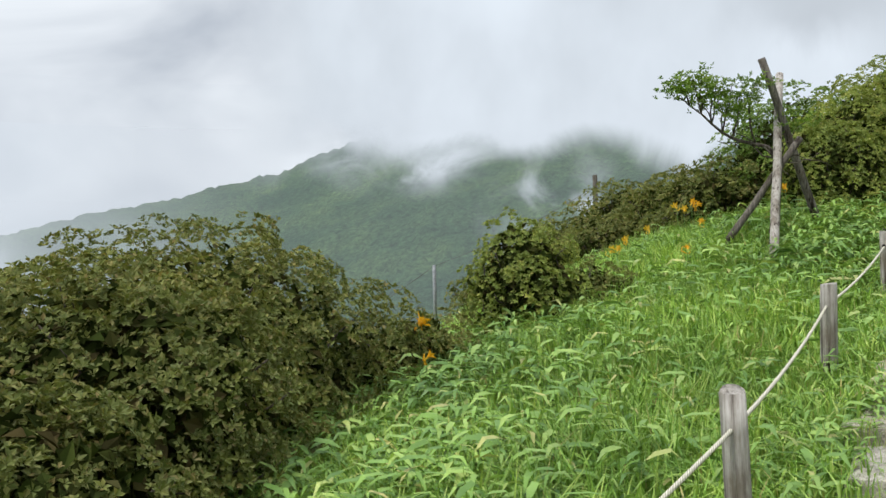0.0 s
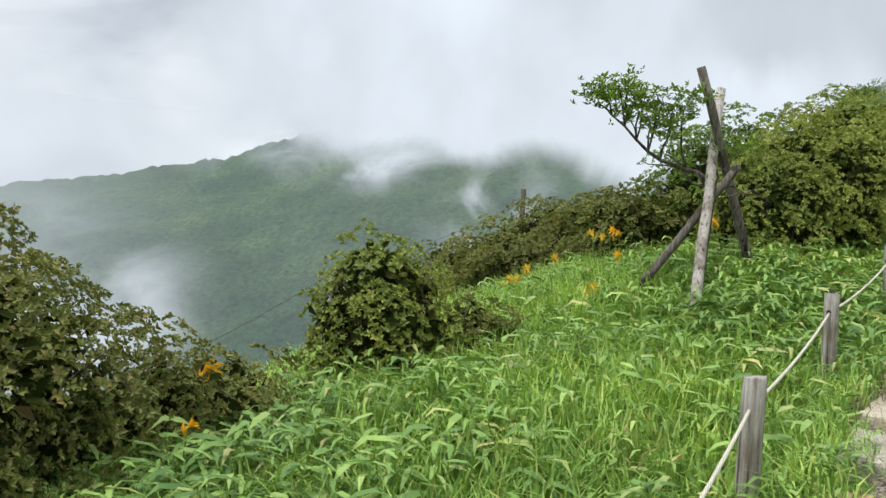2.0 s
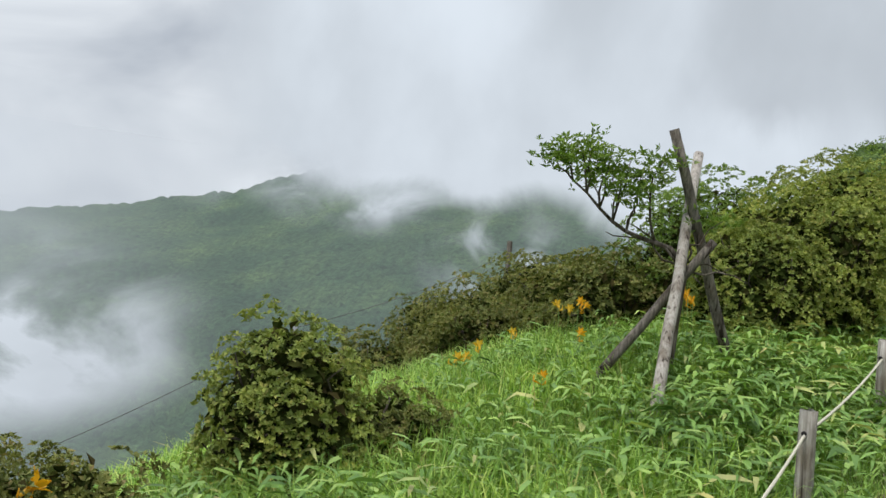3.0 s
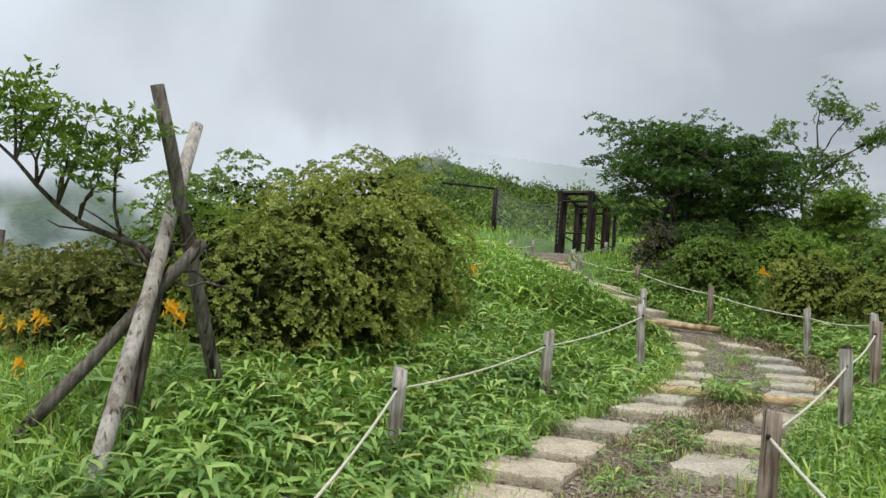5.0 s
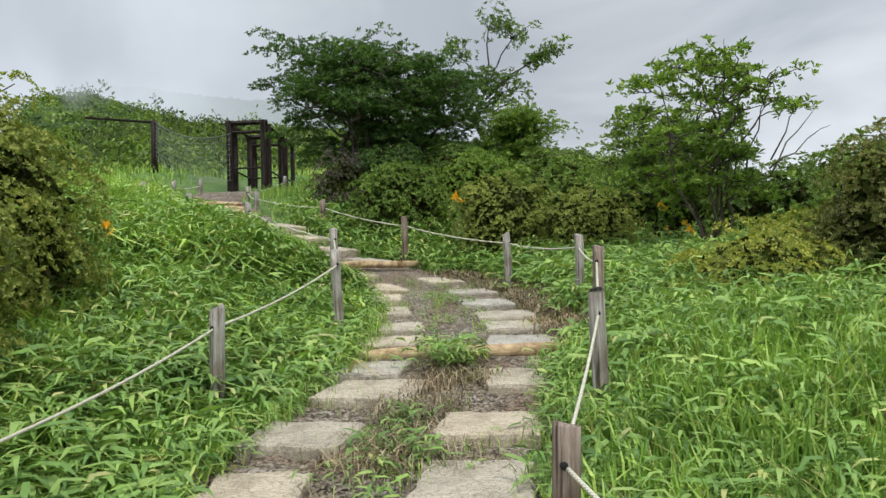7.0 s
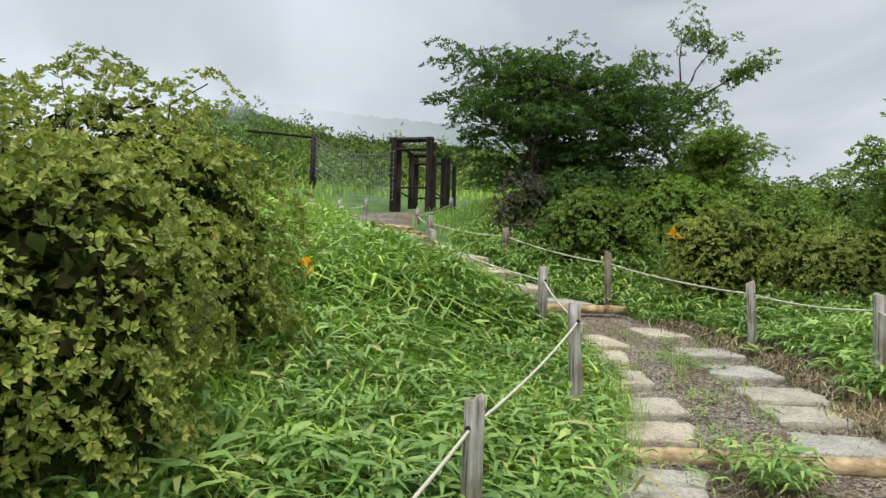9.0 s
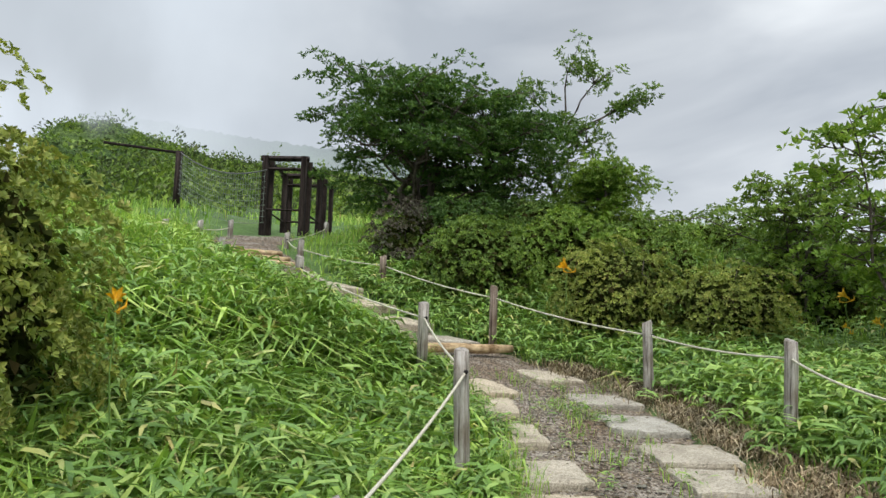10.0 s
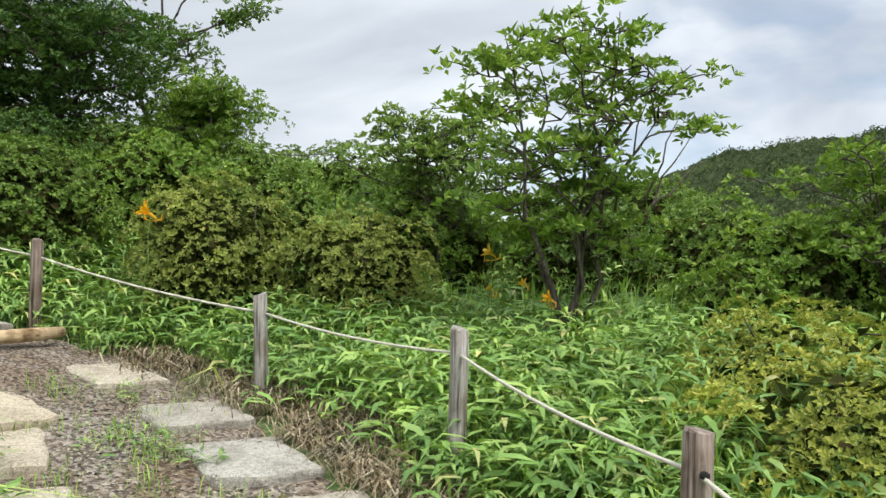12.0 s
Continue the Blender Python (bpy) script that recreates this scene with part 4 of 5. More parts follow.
for n_, (bx, by, r1, r2, r3, tp) in enumerate([(12.0, 13.9, 1.1, 1.0, 0.95, 4.0), (12.8, 12.2, 1.2, 1.0, 0.95, 4.05), (12.9, 10.6, 1.1, 1.0, 0.85, 3.75), (13.2, 9.2, 1.1, 1.0, 0.9, 3.75), (11.9, 8.5, 1.0, 0.9, 0.8, 3.45), (14.8, 13.0, 1.5, 1.3, 1.25, 4.55), (15.5, 10.3, 1.6, 1.4, 1.1, 4.2), (14.6, 7.2, 1.4, 1.2, 1.0, 3.7), (12.0, 6.9, 1.0, 0.9, 0.9, 3.35), (13.6, 15.2, 1.4, 1.3, 1.15, 4.6), (11.0, 9.0, 0.5, 0.5, 0.4, 2.95), (13.4, 16.6, 1.3, 1.1, 1.1, 5.0), (16.5, 15.0, 1.8, 1.6, 1.4, 5.0), (11.3, 14.8, 0.95, 0.85, 0.8, 4.3), (12.0, 16.0, 1.1, 0.9, 0.9, 4.75)]):
    shrub(bx, by, (r1, r2, r3), (M_SHRUB, M_FRESH, M_LIGHTTREE)[n_ % 3], "green shrub in the thicket beyond the path", 60 + n_, 0.07, 0.24, 1.05, top=tp, shoots=10, boxy=2.0)
# pale scrub round the old fence, up beside the timber frame
for n_, (bx, by, r1, r2, r3, tp) in enumerate([(9.4, 27.4, 0.9, 0.8, 0.7, 5.45), (11.2, 27.8, 1.0, 0.9, 0.7, 5.5), (12.9, 28.3, 1.1, 0.9, 0.7, 5.6), (8.0, 28.6, 1.2, 1.0, 0.8, 5.6), (14.6, 29.5, 1.3, 1.0, 0.8, 5.9)]):
    shrub(bx, by, (r1, r2, r3), M_LIGHTTREE, "pale green scrub beside the old fence", 90 + n_, 0.08, 0.24, 0.8, top=tp, shoots=6)

# trees
tree(10.75, 17.3, 2.3, 0.08, 15, M_TREE, "dark spreading tree with layered leafy boughs", 71, 0.075, 0.36, 3.4, dens=0.95, stems=3, spread=1.5, crown=(0.15, 1.0), shape="round", thick=1.5)
tree(12.1, 17.2, 2.1, 0.08, 14, M_TREE, "dark spreading tree with layered leafy boughs", 72, 0.075, 0.36, 3.4, dens=0.95, stems=3, spread=1.3, crown=(0.12, 1.0), shape="round", thick=1.5)
PALE_Z = land1(14.1, 17.4)
tree(14.1, 17.4, 2.1, 0.055, 9, M_LIGHTTREE, "slender tall tree with pale airy foliage", 73, 0.085, 0.25, 0.8, stems=1, spread=0.75, crown=(0.3, 1.0), shape="tall", thick=0.9,
     arms=[((0.05, 0, 1.6), (0.22, -0.22, 7.72 - PALE_Z), 0.22), ((0.05, 0, 1.6), (0.55, -0.6, 7.45 - PALE_Z), 0.2), ((0.1, 0, 1.5), (-0.3, 0.4, 7.1 - PALE_Z), 0.22), ((0.1, 0, 1.4), (1.0, -1.2, 6.95 - PALE_Z), 0.17), ((0.1, 0, 1.4), (0.75, -0.9, 6.8 - PALE_Z), 0.13), ((0.05, 0, 1.2), (0.46, -0.5, 6.2 - PALE_Z), 0.22), ((0, 0, 1.1), (0.2, -0.2, 5.7 - PALE_Z), 0.3)])
tree(13.6, 15.9, 1.15, 0.05, 12, M_FRESH, "bushy green tree beside the dark trees", 74, 0.07, 0.3, 1.6, stems=3, spread=0.6, crown=(0.1, 1.0), thick=1.1)
tree(10.5, 10.15, 2.6, 0.025, 10, M_FRESH, "many-stemmed small tree with airy bright leaves", 75, 0.082, 0.19, 3.0, stems=6, spread=0.47, crown=(0.3, 1.0), thick=1.2, dens=0.66, bare=[((0.45, -0.5, 1.0), (1.0, -0.85, 1.85)), ((0.45, -0.5, 1.1), (1.1, -0.95, 1.6)), ((0.5, -0.5, 1.2), (0.85, -0.75, 1.95)), ((0.2, -0.2, 1.0), (0.3, -0.3, 2.3)), ((0.3, -0.3, 1.1), (0.5, -0.55, 2.15))])
tree(11.6, 7.75, 1.4, 0.03, 9, M_FRESH, "many-stemmed green shrub tree in the thicket", 76, 0.07, 0.22, 2.2, stems=5, spread=0.7, crown=(0.25, 1.0), thick=1.0)
tree(12.2, 11.9, 1.9, 0.03, 9, M_SHRUB, "many-stemmed green shrub tree in the thicket", 77, 0.07, 0.22, 2.2, stems=5, spread=0.7, crown=(0.25, 1.0), thick=1.0)


# ---- the propped young tree ----
def pole(name, a, b, r0, r1, mat, label, seed):
    rng = np.random.default_rng(seed)
    a, b = np.array(a, float), np.array(b, float)
    t = np.linspace(0, 1, 7)[:, None]
    line = (b - a) * t + rng.normal(0, 0.002, (7, 3))
    ob = new(name, tubes_mesh(name, [tube_arrays(line, np.linspace(r0, r1, 7), 12, 0.015, rng)], mat))
    ob.location = a
    return tagged(ob, label, "pole", "props of the young tree")


pole("prop_pole", (0.97, 7.5, 1.0), (1.262, 8.856, 3.07), 0.041, 0.038, M_POLE, "pale grey round wooden prop pole leaning on the tree", 3)
pole("prop_pole", (1.62, 8.7, 1.3), (1.03, 8.34, 3.14), 0.04, 0.036, M_DARKPOLE, "dark weathered wooden prop pole crossing the others", 4)
pole("prop_pole", (0.42, 8.18, 1.03), (1.36, 8.33, 2.34), 0.036, 0.032, M_DARKPOLE, "dark slanting wooden prop pole standing in grass", 5)


def young_tree():
    rng = np.random.default_rng(81)
    x, y = 1.02, 8.2
    z = land1(x, y)
    ob = empty_at("young_tree", (x, y, z), "wind-bent young tree with a bare trunk tied to props", "tree")
    O = np.array([x, y, z])
    top = np.array([1.17, 8.36, 2.15]) - O
    part("trunk", tubes_mesh("trunk", [tube_arrays(bough(rng, (0, 0, -0.1), top, 0.04, 6), np.linspace(0.05, 0.032, 6), 8, 0.08, rng)], M_BARK), ob)
    main = smooth_line([top] + [np.array(q) - O for q in ((1.08, 8.36, 2.26), (0.92, 8.34, 2.31), (0.72, 8.3, 2.38), (0.58, 8.25, 2.48), (0.465, 8.2, 2.6), (0.34, 8.18, 2.7))], 9)
    limbs = [[tube_arrays(main, np.linspace(0.024, 0.007, 9), 6)]]
    ends = []
    for f, tip in [(8, (0.17, 8.12, 2.87)), (8, (0.24, 8.2, 2.96)), (8, (0.3, 8.1, 2.82)), (7, (0.36, 8.3, 2.98)), (7, (0.47, 8.2, 3.01)), (6, (0.5, 8.1, 2.86)), (6, (0.44, 8.35, 2.78)), (6, (0.6, 8.2, 2.92)), (5, (0.62, 8.35, 2.8)), (5, (0.74, 8.2, 2.88)), (5, (0.68, 8.1, 2.68)), (4, (0.82, 8.3, 2.78)), (4, (0.8, 8.2, 2.62))]:
        tip = np.array(tip) - O
        limbs[0].append(tube_arrays(bough(rng, main[f], tip, 0.12, 5), np.linspace(0.009, 0.003, 5), 5))
        ends += [tip, tip * 0.75 + main[f] * 0.25]
    second = [np.array(q) - O for q in ((0.95, 8.34, 2.32), (0.9, 8.26, 2.5), (0.89, 8.22, 2.68), (0.98, 8.28, 2.9))]
    limbs.append([tube_arrays(smooth_line(second, 7), np.linspace(0.012, 0.003, 7), 5)])
    ends += [second[-1], second[-1] + [0.05, 0, -0.03], second[2], second[2] + [0.04, 0.02, 0.08]]
    for tip in [(0.6, 8.35, 2.36), (1.55, 8.4, 2.2), (1.62, 8.3, 2.05), (1.42, 8.4, 2.5), (0.75, 8.45, 2.45), (1.2, 8.5, 2.6)]:
        limbs.append([tube_arrays(bough(rng, top + rng.normal(0, 0.02, 3), np.array(tip) - O, 0.2, 5), np.linspace(0.010, 0.003, 5), 5)])
    for tip in [(1.42, 8.4, 2.5), (1.25, 8.5, 2.6), (1.3, 8.45, 2.45)]:
        ends.append(np.array(tip) - O)
    for one in limbs:
        part("limb", tubes_mesh("limb", one, M_BARK), ob)
    c = np.array(ends)
    pl = np.repeat(c, 20, 0) + rng.normal(0, 1, (len(c) * 20, 3)) * [0.065, 0.065, 0.035]
    ups = unit(np.array([0, 0, 1.0]) + rng.normal(0, 0.35, pl.shape))
    a, b, cc, ln = rosettes(rng, pl, ups, 0.047, 5)
    part("crown", leaves_mesh("crown", a, b, cc, ln, ln * 0.42, M_SHRUB), ob, kind="stuff")


young_tree()


# ---- the timber frame and the deer fence up the path ----
def timber(name, a, b, w, parent, mat=M_TOWER):
    return part(name, tubes_mesh(name, [tube_arrays(np.array([a, b], float), w * 0.7, 4)], mat, False), parent)


def timber_frame():
    x, y = 10.13, 21.18
    z = land1(x, y)
    ob = empty_at("timber_frame", (x, y, z), "dark brown open timber frame standing beside the path", "frame")
    h = 5.66 - z
    across, deep = np.array([0.52, -0.53]), np.array([1.17, 1.27])
    corners = {}
    for k in (0.0, 1.0):
        for w in (0.0, 1.0):
            q = across * w + deep * k
            corners[k, w] = q
            g = land1(x + q[0], y + q[1]) - z
            timber("upright", (*q, g - 0.25), (*q, h + 0.05), 0.11, ob)
            q2 = q + deep * 0.09 + across * 0.12
            timber("upright", (*q2, g - 0.25), (*q2, h - 0.03), 0.075, ob)
            q3 = q + deep * 0.17
            timber("upright", (*q3, g - 0.25), (*q3, h - 0.05), 0.05, ob)
        timber("cross_beam", (*(corners[k, 0.0] - across * 0.12), h), (*(corners[k, 1.0] + across * 0.12), h), 0.08, ob)
        timber("cross_beam", (*corners[k, 0.0], h - 0.2), (*corners[k, 1.0], h - 0.2), 0.05, ob)
        timber("mid_rail", (*corners[k, 0.0], 0.5), (*corners[k, 1.0], 0.5), 0.03, ob)
    for w in (0.0, 1.0):
        timber("top_rail", (*corners[0.0, w], h), (*corners[1.0, w], h), 0.06, ob)
        timber("mid_rail", (*corners[0.0, w], 0.5), (*corners[1.0, w], 0.5), 0.03, ob)
    far = np.array([2.35, 1.3])
    g = land1(x + far[0], y + far[1]) - z
    timber("upright", (*far, g - 0.25), (*far, h - 0.05), 0.09, ob)
    timber("cross_beam", (*corners[1.0, 1.0], h - 0.04), (*(far + [0.1, 0.05]), h - 0.08), 0.05, ob)
    timber("mid_rail", (*corners[1.0, 1.0], 0.5), (*far, 0.5), 0.03, ob)


timber_frame()


def deer_fence():
    """A tall post with a rail beside the path, and netting from it to the timber frame."""
    a = np.array([10.44, 26.0, 6.55])
    g = land1(a[0], a[1])
    ob = empty_at("deer_fence", (a[0], a[1], g), "old dark deer fence with a rail and sagging netting", "fence")
    top = a[2] - g
    part("post", tubes_mesh("post", [tube_arrays(np.array([[0, 0, -0.3], [0, 0, top]]), 0.09, 8)], M_TOWER), ob)
    part("rail", tubes_mesh("rail", [tube_arrays(np.array([[-1.7, 0.2, top - 0.06], [0.1, 0, top - 0.03]]), 0.034, 6)], M_TOWER), ob)
    t = np.linspace(0, 1, 14)[:, None]
    b = np.array([10.05, 21.0, 5.4]) - [a[0], a[1], g]
    cable = np.array([0, 0, top]) * (1 - t) + b * t
    cable[:, 2] -= 0.5 * (t * (1 - t))[:, 0] * 2
    part("cable", tubes_mesh("cable", [tube_arrays(cable, 0.014, 5)], M_WIRE), ob)
    wires = []
    for k in range(9):
        ln = cable.copy()
        ln[:, 2] -= 0.11 * (k + 1)
        wires.append(tube_arrays(ln, 0.005, 3, cap=False))
    for k in range(40):
        f = (k + 0.5) / 40
        p = np.array([np.interp(f, t[:, 0], cable[:, q]) for q in range(3)])
        wires.append(tube_arrays(np.array([p, p - [0, 0, 1.0]]), 0.005, 3, cap=False))
    part("netting", tubes_mesh("netting", wires, M_NET), ob, "pale green sagging net", "stuff")


deer_fence()


# ---- far posts on the brow ----
def lone_post(x, y, top, r, mat, label, name="post"):
    g = land1(x, y)
    ob = new(name, tubes_mesh(name, [tube_arrays(np.array([[0, 0, -0.3], [0, 0, top - g - 0.01], [0, 0, top - g]]), np.array([r, r, r * 0.8]), 9)], mat))
    ob.location = (x, y, g)
    tagged(ob, label, "post")


lone_post(-1.35, 18.6, 3.05, 0.055, M_DARKPOLE, "dark wooden post standing on the far brow", "wooden_post")
lone_post(-3.92, 13.9, 1.13, 0.035, M_STEEL, "slim grey steel post below the grass", "steel_post")


def wire(a, b, sag, r):
    a, b = np.array(a, float), np.array(b, float)
    t = np.linspace(0, 1, 20)[:, None]
    p = (b - a) * t
    p[:, 2] -= 4 * sag * (t * (1 - t))[:, 0]
    ob = new("fence_wire", tubes_mesh("fence_wire", [tube_arrays(p, r, 4)], M_WIRE))
    ob.location = a
    tagged(ob, "thin sagging wire between far fence posts", "wire")


wire((-3.92, 13.9, 1.11), (-1.35, 18.6, 2.8), 0.12, 0.006)
wire((-3.92, 13.9, 1.11), (-8.4, 12.6, -1.6), 0.12, 0.006)


# ---- day lilies ----
def petal_mesh(mat):
    bm = bmesh.new()
    rows = [(0.0, 0.005, 0.0), (0.025, 0.011, 0.012), (0.05, 0.012, 0.016), (0.072, 0.0, 0.008)]
    vs = [[bm.verts.new((x, s * w, z - abs(s) * 0.002)) for s in (-1, 0, 1)] for x, w, z in rows]
    for a, b in zip(vs, vs[1:]):
        for k in (0, 1):
            bm.faces.new((a[k], a[k + 1], b[k + 1], b[k]))
    bmesh.ops.remove_doubles(bm, verts=bm.verts, dist=1e-5)
    me = bpy.data.meshes.new("petal")
    bm.to_mesh(me)
    bm.free()
    me.materials.append(mat)
    return me


PETAL = {"orange": petal_mesh(M_LILY), "yellow": petal_mesh(M_YLILY)}


def lily(x, y, z, colour, seed, size=1.0, tilt=55):
    rng = np.random.default_rng(seed)
    g = land1(x, y)
    ob = empty_at("day_lily", (x, y, g), f"{colour} day lily flower on a tall green stalk", "flower", "day lilies")
    top = np.array([0, 0, z - g])
    foot = np.r_[rng.normal(0, 0.05, 2), -0.05]
    part("stalk", tubes_mesh("stalk", [tube_arrays(bough(rng, foot, top, 0.04, 7), np.linspace(0.005, 0.003, 7), 5)], M_STALK), ob)
    head = part("flower", tubes_mesh("flower", [tube_arrays(np.array([[0, 0, -0.03], [0, 0, 0.0], [0, 0, 0.03]]), np.array([0.004, 0.008, 0.002]), 6)], M_YLILY), ob)
    head.location = top
    head.rotation_euler = (radians(tilt), 0, rng.uniform(2.2, 4.0))
    head.scale = (size, size, size)
    for k in range(6):
        p = part("petal", PETAL[colour], head)
        p.rotation_euler = (0, radians(-38 - 8 * (k % 2)), k * math.pi / 3)
    for k in range(2):
        q = top + np.r_[rng.normal(0, 0.03, 2), rng.uniform(-0.06, -0.01)]
        part("bud", tubes_mesh("bud", [tube_arrays(np.array([top - [0, 0, 0.05], q, q + [0.005, 0, 0.04]]), np.array([0.003, 0.008, 0.002]), 6)], PETAL[colour].materials[0]), ob)


for n_, (lx, ly, lz, lc, ls) in enumerate([(-1.643, 5.37, 0.81, "orange", 1.5), (9.171, 12.98, 3.22, "orange", 1.7), (10.17, 10.2, 2.64, "orange", 1.2), (1.285, 9.1, 1.95, "orange", 1.2), (1.33, 9.12, 1.91, "orange", 1.0), (1.24, 9.15, 1.98, "yellow", 1.0),
        (0.40, 9.9, 1.83, "orange", 1.1), (0.32, 9.95, 1.76, "yellow", 1.0), (0.22, 9.8, 1.79, "yellow", 1.0), (0.46, 9.85, 1.8, "orange", 0.9), (-0.32, 8.8, 1.4, "yellow", 1.0), (-0.1, 9.2, 1.52, "yellow", 0.9), (-0.49, 8.7, 1.28, "yellow", 1.2), (-0.42, 8.74, 1.3, "yellow", 1.0),
        (0.45, 9.05, 1.57, "orange", 1.0), (0.27, 7.8, 1.3, "orange", 0.8), (10.49, 10.76, 2.98, "yellow", 1.3), (10.55, 10.5, 2.74, "yellow", 1.0), (-1.42, 4.82, 0.66, "orange", 0.8), (10.62, 10.8, 2.7, "yellow", 0.8), (4.05, 11.23, 2.62, "orange", 0.9)]):
    lily(lx, ly, lz, lc, 500 + n_, ls)


# ---- grass ----
def scatter(rng, n, s0, s1, d0, d1):
    """Places beside the path: s along it, d to its left."""
    s, d = rng.uniform(s0, s1, n), rng.uniform(d0, d1, n)
    s = s + rng.normal(0, 0.5, n) + 0.4 * np.sin(2.3 * d)
    d = d + np.where(rng.random(n) < 0.3, rng.normal(0, 0.9, n), 0) + 0.25 * np.sin(1.9 * s) * (np.abs(d) > 2.5)
    i = np.clip(np.searchsorted(ALONG, s), 0, len(ALONG) - 1)
    x = LINE[i, 0] - AHEAD[i, 1] * d + rng.normal(0, 0.02, n)
    y = LINE[i, 1] + AHEAD[i, 0] * d + rng.normal(0, 0.02, n)
    s2, d2, _ = on_path(x, y)
    keep = np.abs(d2) > np.where(s2 > 19.2, 0.52, 0.74) + 0.07 * np.sin(3.1 * s2) + 0.05 * rng.normal(size=n)
    # the worn verge outside the slabs of the bend
    keep &= ~((s2 > 14.6) & (s2 < 18.4) & (d2 < 0) & (d2 > -1.12 + 0.1 * np.sin(4.0 * s2)) & (rng.random(n) < 0.85))
    x, y, d2 = x[keep], y[keep], d2[keep]
    return np.stack([x, y, land(x, y)], 1), d2


def blades(name, roots, rng, length, width, label, mat=M_GRASS, lean=0.45, off=None):
    """Bent grass blades, three triangles each."""
    n = len(roots)
    a = rng.uniform(0, 2 * np.pi, n)
    out = np.stack([np.cos(a), np.sin(a), 0 * a], 1)
    side = np.stack([-np.sin(a), np.cos(a), 0 * a], 1)
    ln = length * rng.uniform(0.55, 1.25, n)[:, None]
    if off is not None:
        ln = ln * (0.58 + 0.42 * step(0.8, 1.8, np.abs(off)))[:, None]
    w = width * rng.uniform(0.6, 1.3, n)[:, None]
    k = lean * rng.uniform(0.3, 1.9, n)[:, None]
    mid = roots + out * ln * 0.28 * k + np.array([0, 0, 1]) * ln * 0.56
    tip = roots + out * ln * 1.0 * k + np.array([0, 0, 1]) * ln * (1 - 0.45 * k)
    v = np.stack([roots - side * w * 0.4, roots + side * w * 0.4, mid + side * w * 0.5, mid - side * w * 0.5, tip], 1).reshape(-1, 3)
    b = np.arange(n)[:, None] * 5
    me = mesh_of(name, v, [b + np.array([[0, 1, 2, 3]]), b + np.array([[3, 2, 4]])], mat)
    ob = new(name, me)
    return tagged(ob, label, "grass", kind="stuff")


def sasa(name, roots, rng, leaf, height, label, per=6, mat=M_SASA, off=None):
    """Dwarf bamboo: each cane bears a fan of long drooping leaves."""
    n = len(roots)
    h = height * rng.uniform(0.55, 1.2, n)
    if off is not None:
        h = h * (0.5 + 0.5 * step(0.8, 1.7, np.abs(off)))
    a = rng.uniform(0, 2 * np.pi, (n, 1)) + np.arange(per)[None] * 2.4 + rng.uniform(-0.4, 0.4, (n, per))
    up = rng.uniform(0.45, 1.0, (n, per))
    base = roots[:, None] + np.stack([0 * up, 0 * up, h[:, None] * up], -1) + rng.normal(0, 0.012, (n, per, 3))
    out = np.stack([np.cos(a), np.sin(a), 0 * a], -1)
    side = np.stack([-np.sin(a), np.cos(a), 0 * a], -1)
    ln = (leaf * rng.uniform(0.6, 1.2, (n, per)))[..., None]
    w = ln * rng.uniform(0.11, 0.175, (n, per))[..., None]
    rise = rng.uniform(0.1, 0.65, (n, per))[..., None]
    Z = np.array([0, 0, 1.0])
    p1 = base + out * ln * 0.3 + Z * ln * 0.3 * rise
    p2 = base + out * ln * 0.68 + Z * ln * (0.5 * rise - 0.05)
    p3 = base + out * ln * 0.98 + Z * ln * (0.45 * rise - 0.28)
    tw = rng.normal(0, 0.35, (n, per))[..., None] * Z
    sd = unit(side + tw)
    v = np.stack([base, p1 + sd * w * 0.5, p1 - sd * w * 0.5, p2 + sd * w * 0.42, p2 - sd * w * 0.42, p3], 2).reshape(-1, 3)
    b = np.arange(n * per)[:, None] * 6
    me = mesh_of(name, v, [b + np.array([[1, 3, 4, 2]]), np.vstack([b + np.array([[0, 1, 2]]), b + np.array([[3, 5, 4]])])], mat)
    ob = new(name, me)
    return tagged(ob, label, "grass", kind="stuff")


rng_ = np.random.default_rng(101)
r_, d_ = scatter(rng_, 95000, 3.2, 13.5, 0.78, 5.0)
s_, _, _ = on_path(r_[:, 0], r_[:, 1])
thin_ = ~((s_ > 9.4) & (d_ < 2.0) & (rng_.random(len(d_)) < 0.65))
blades("grass", r_[thin_], rng_, 0.38, 0.009, "bright green meadow grass on the slope beside the path", off=d_[thin_])
r_, d_ = scatter(rng_, 620, 9.6, 13.6, 0.85, 2.3)
sasa("bamboo_grass", r_, rng_, 0.22, 0.36, "dwarf bamboo with broad long leaves beside the rope", 7, off=d_)
r_, d_ = scatter(rng_, 48000, 11.0, 24.0, 0.5, 5.0)
blades("grass", r_, rng_, 0.36, 0.012, "long bright green meadow grass on the bank", lean=0.95, off=d_)
r_, d_ = scatter(rng_, 9000, 12.5, 20.0, 0.8, 4.0)
blades("grass", r_, rng_, 0.44, 0.027, "broad drooping bright green grass on the bank", lean=0.95, off=d_)
r_, d_ = scatter(rng_, 52000, 5.5, 15.0, -6.0, -0.8)
blades("grass", r_, rng_, 0.4, 0.0105, "bright green meadow grass outside the rope", off=d_)
r_, d_ = scatter(rng_, 17000, 13.0, 26.0, -6.5, -0.8)
blades("grass", r_, rng_, 0.3, 0.013, "green grass beyond the fence", off=d_)
r_, d_ = scatter(rng_, 9000, 8.0, 24.0, 5.0, 11.0)
blades("grass", r_, rng_, 0.34, 0.016, "green grass on the far slope", off=d_)
r_, d_ = scatter(rng_, 13000, 9.0, 22.0, -14.0, -6.0)
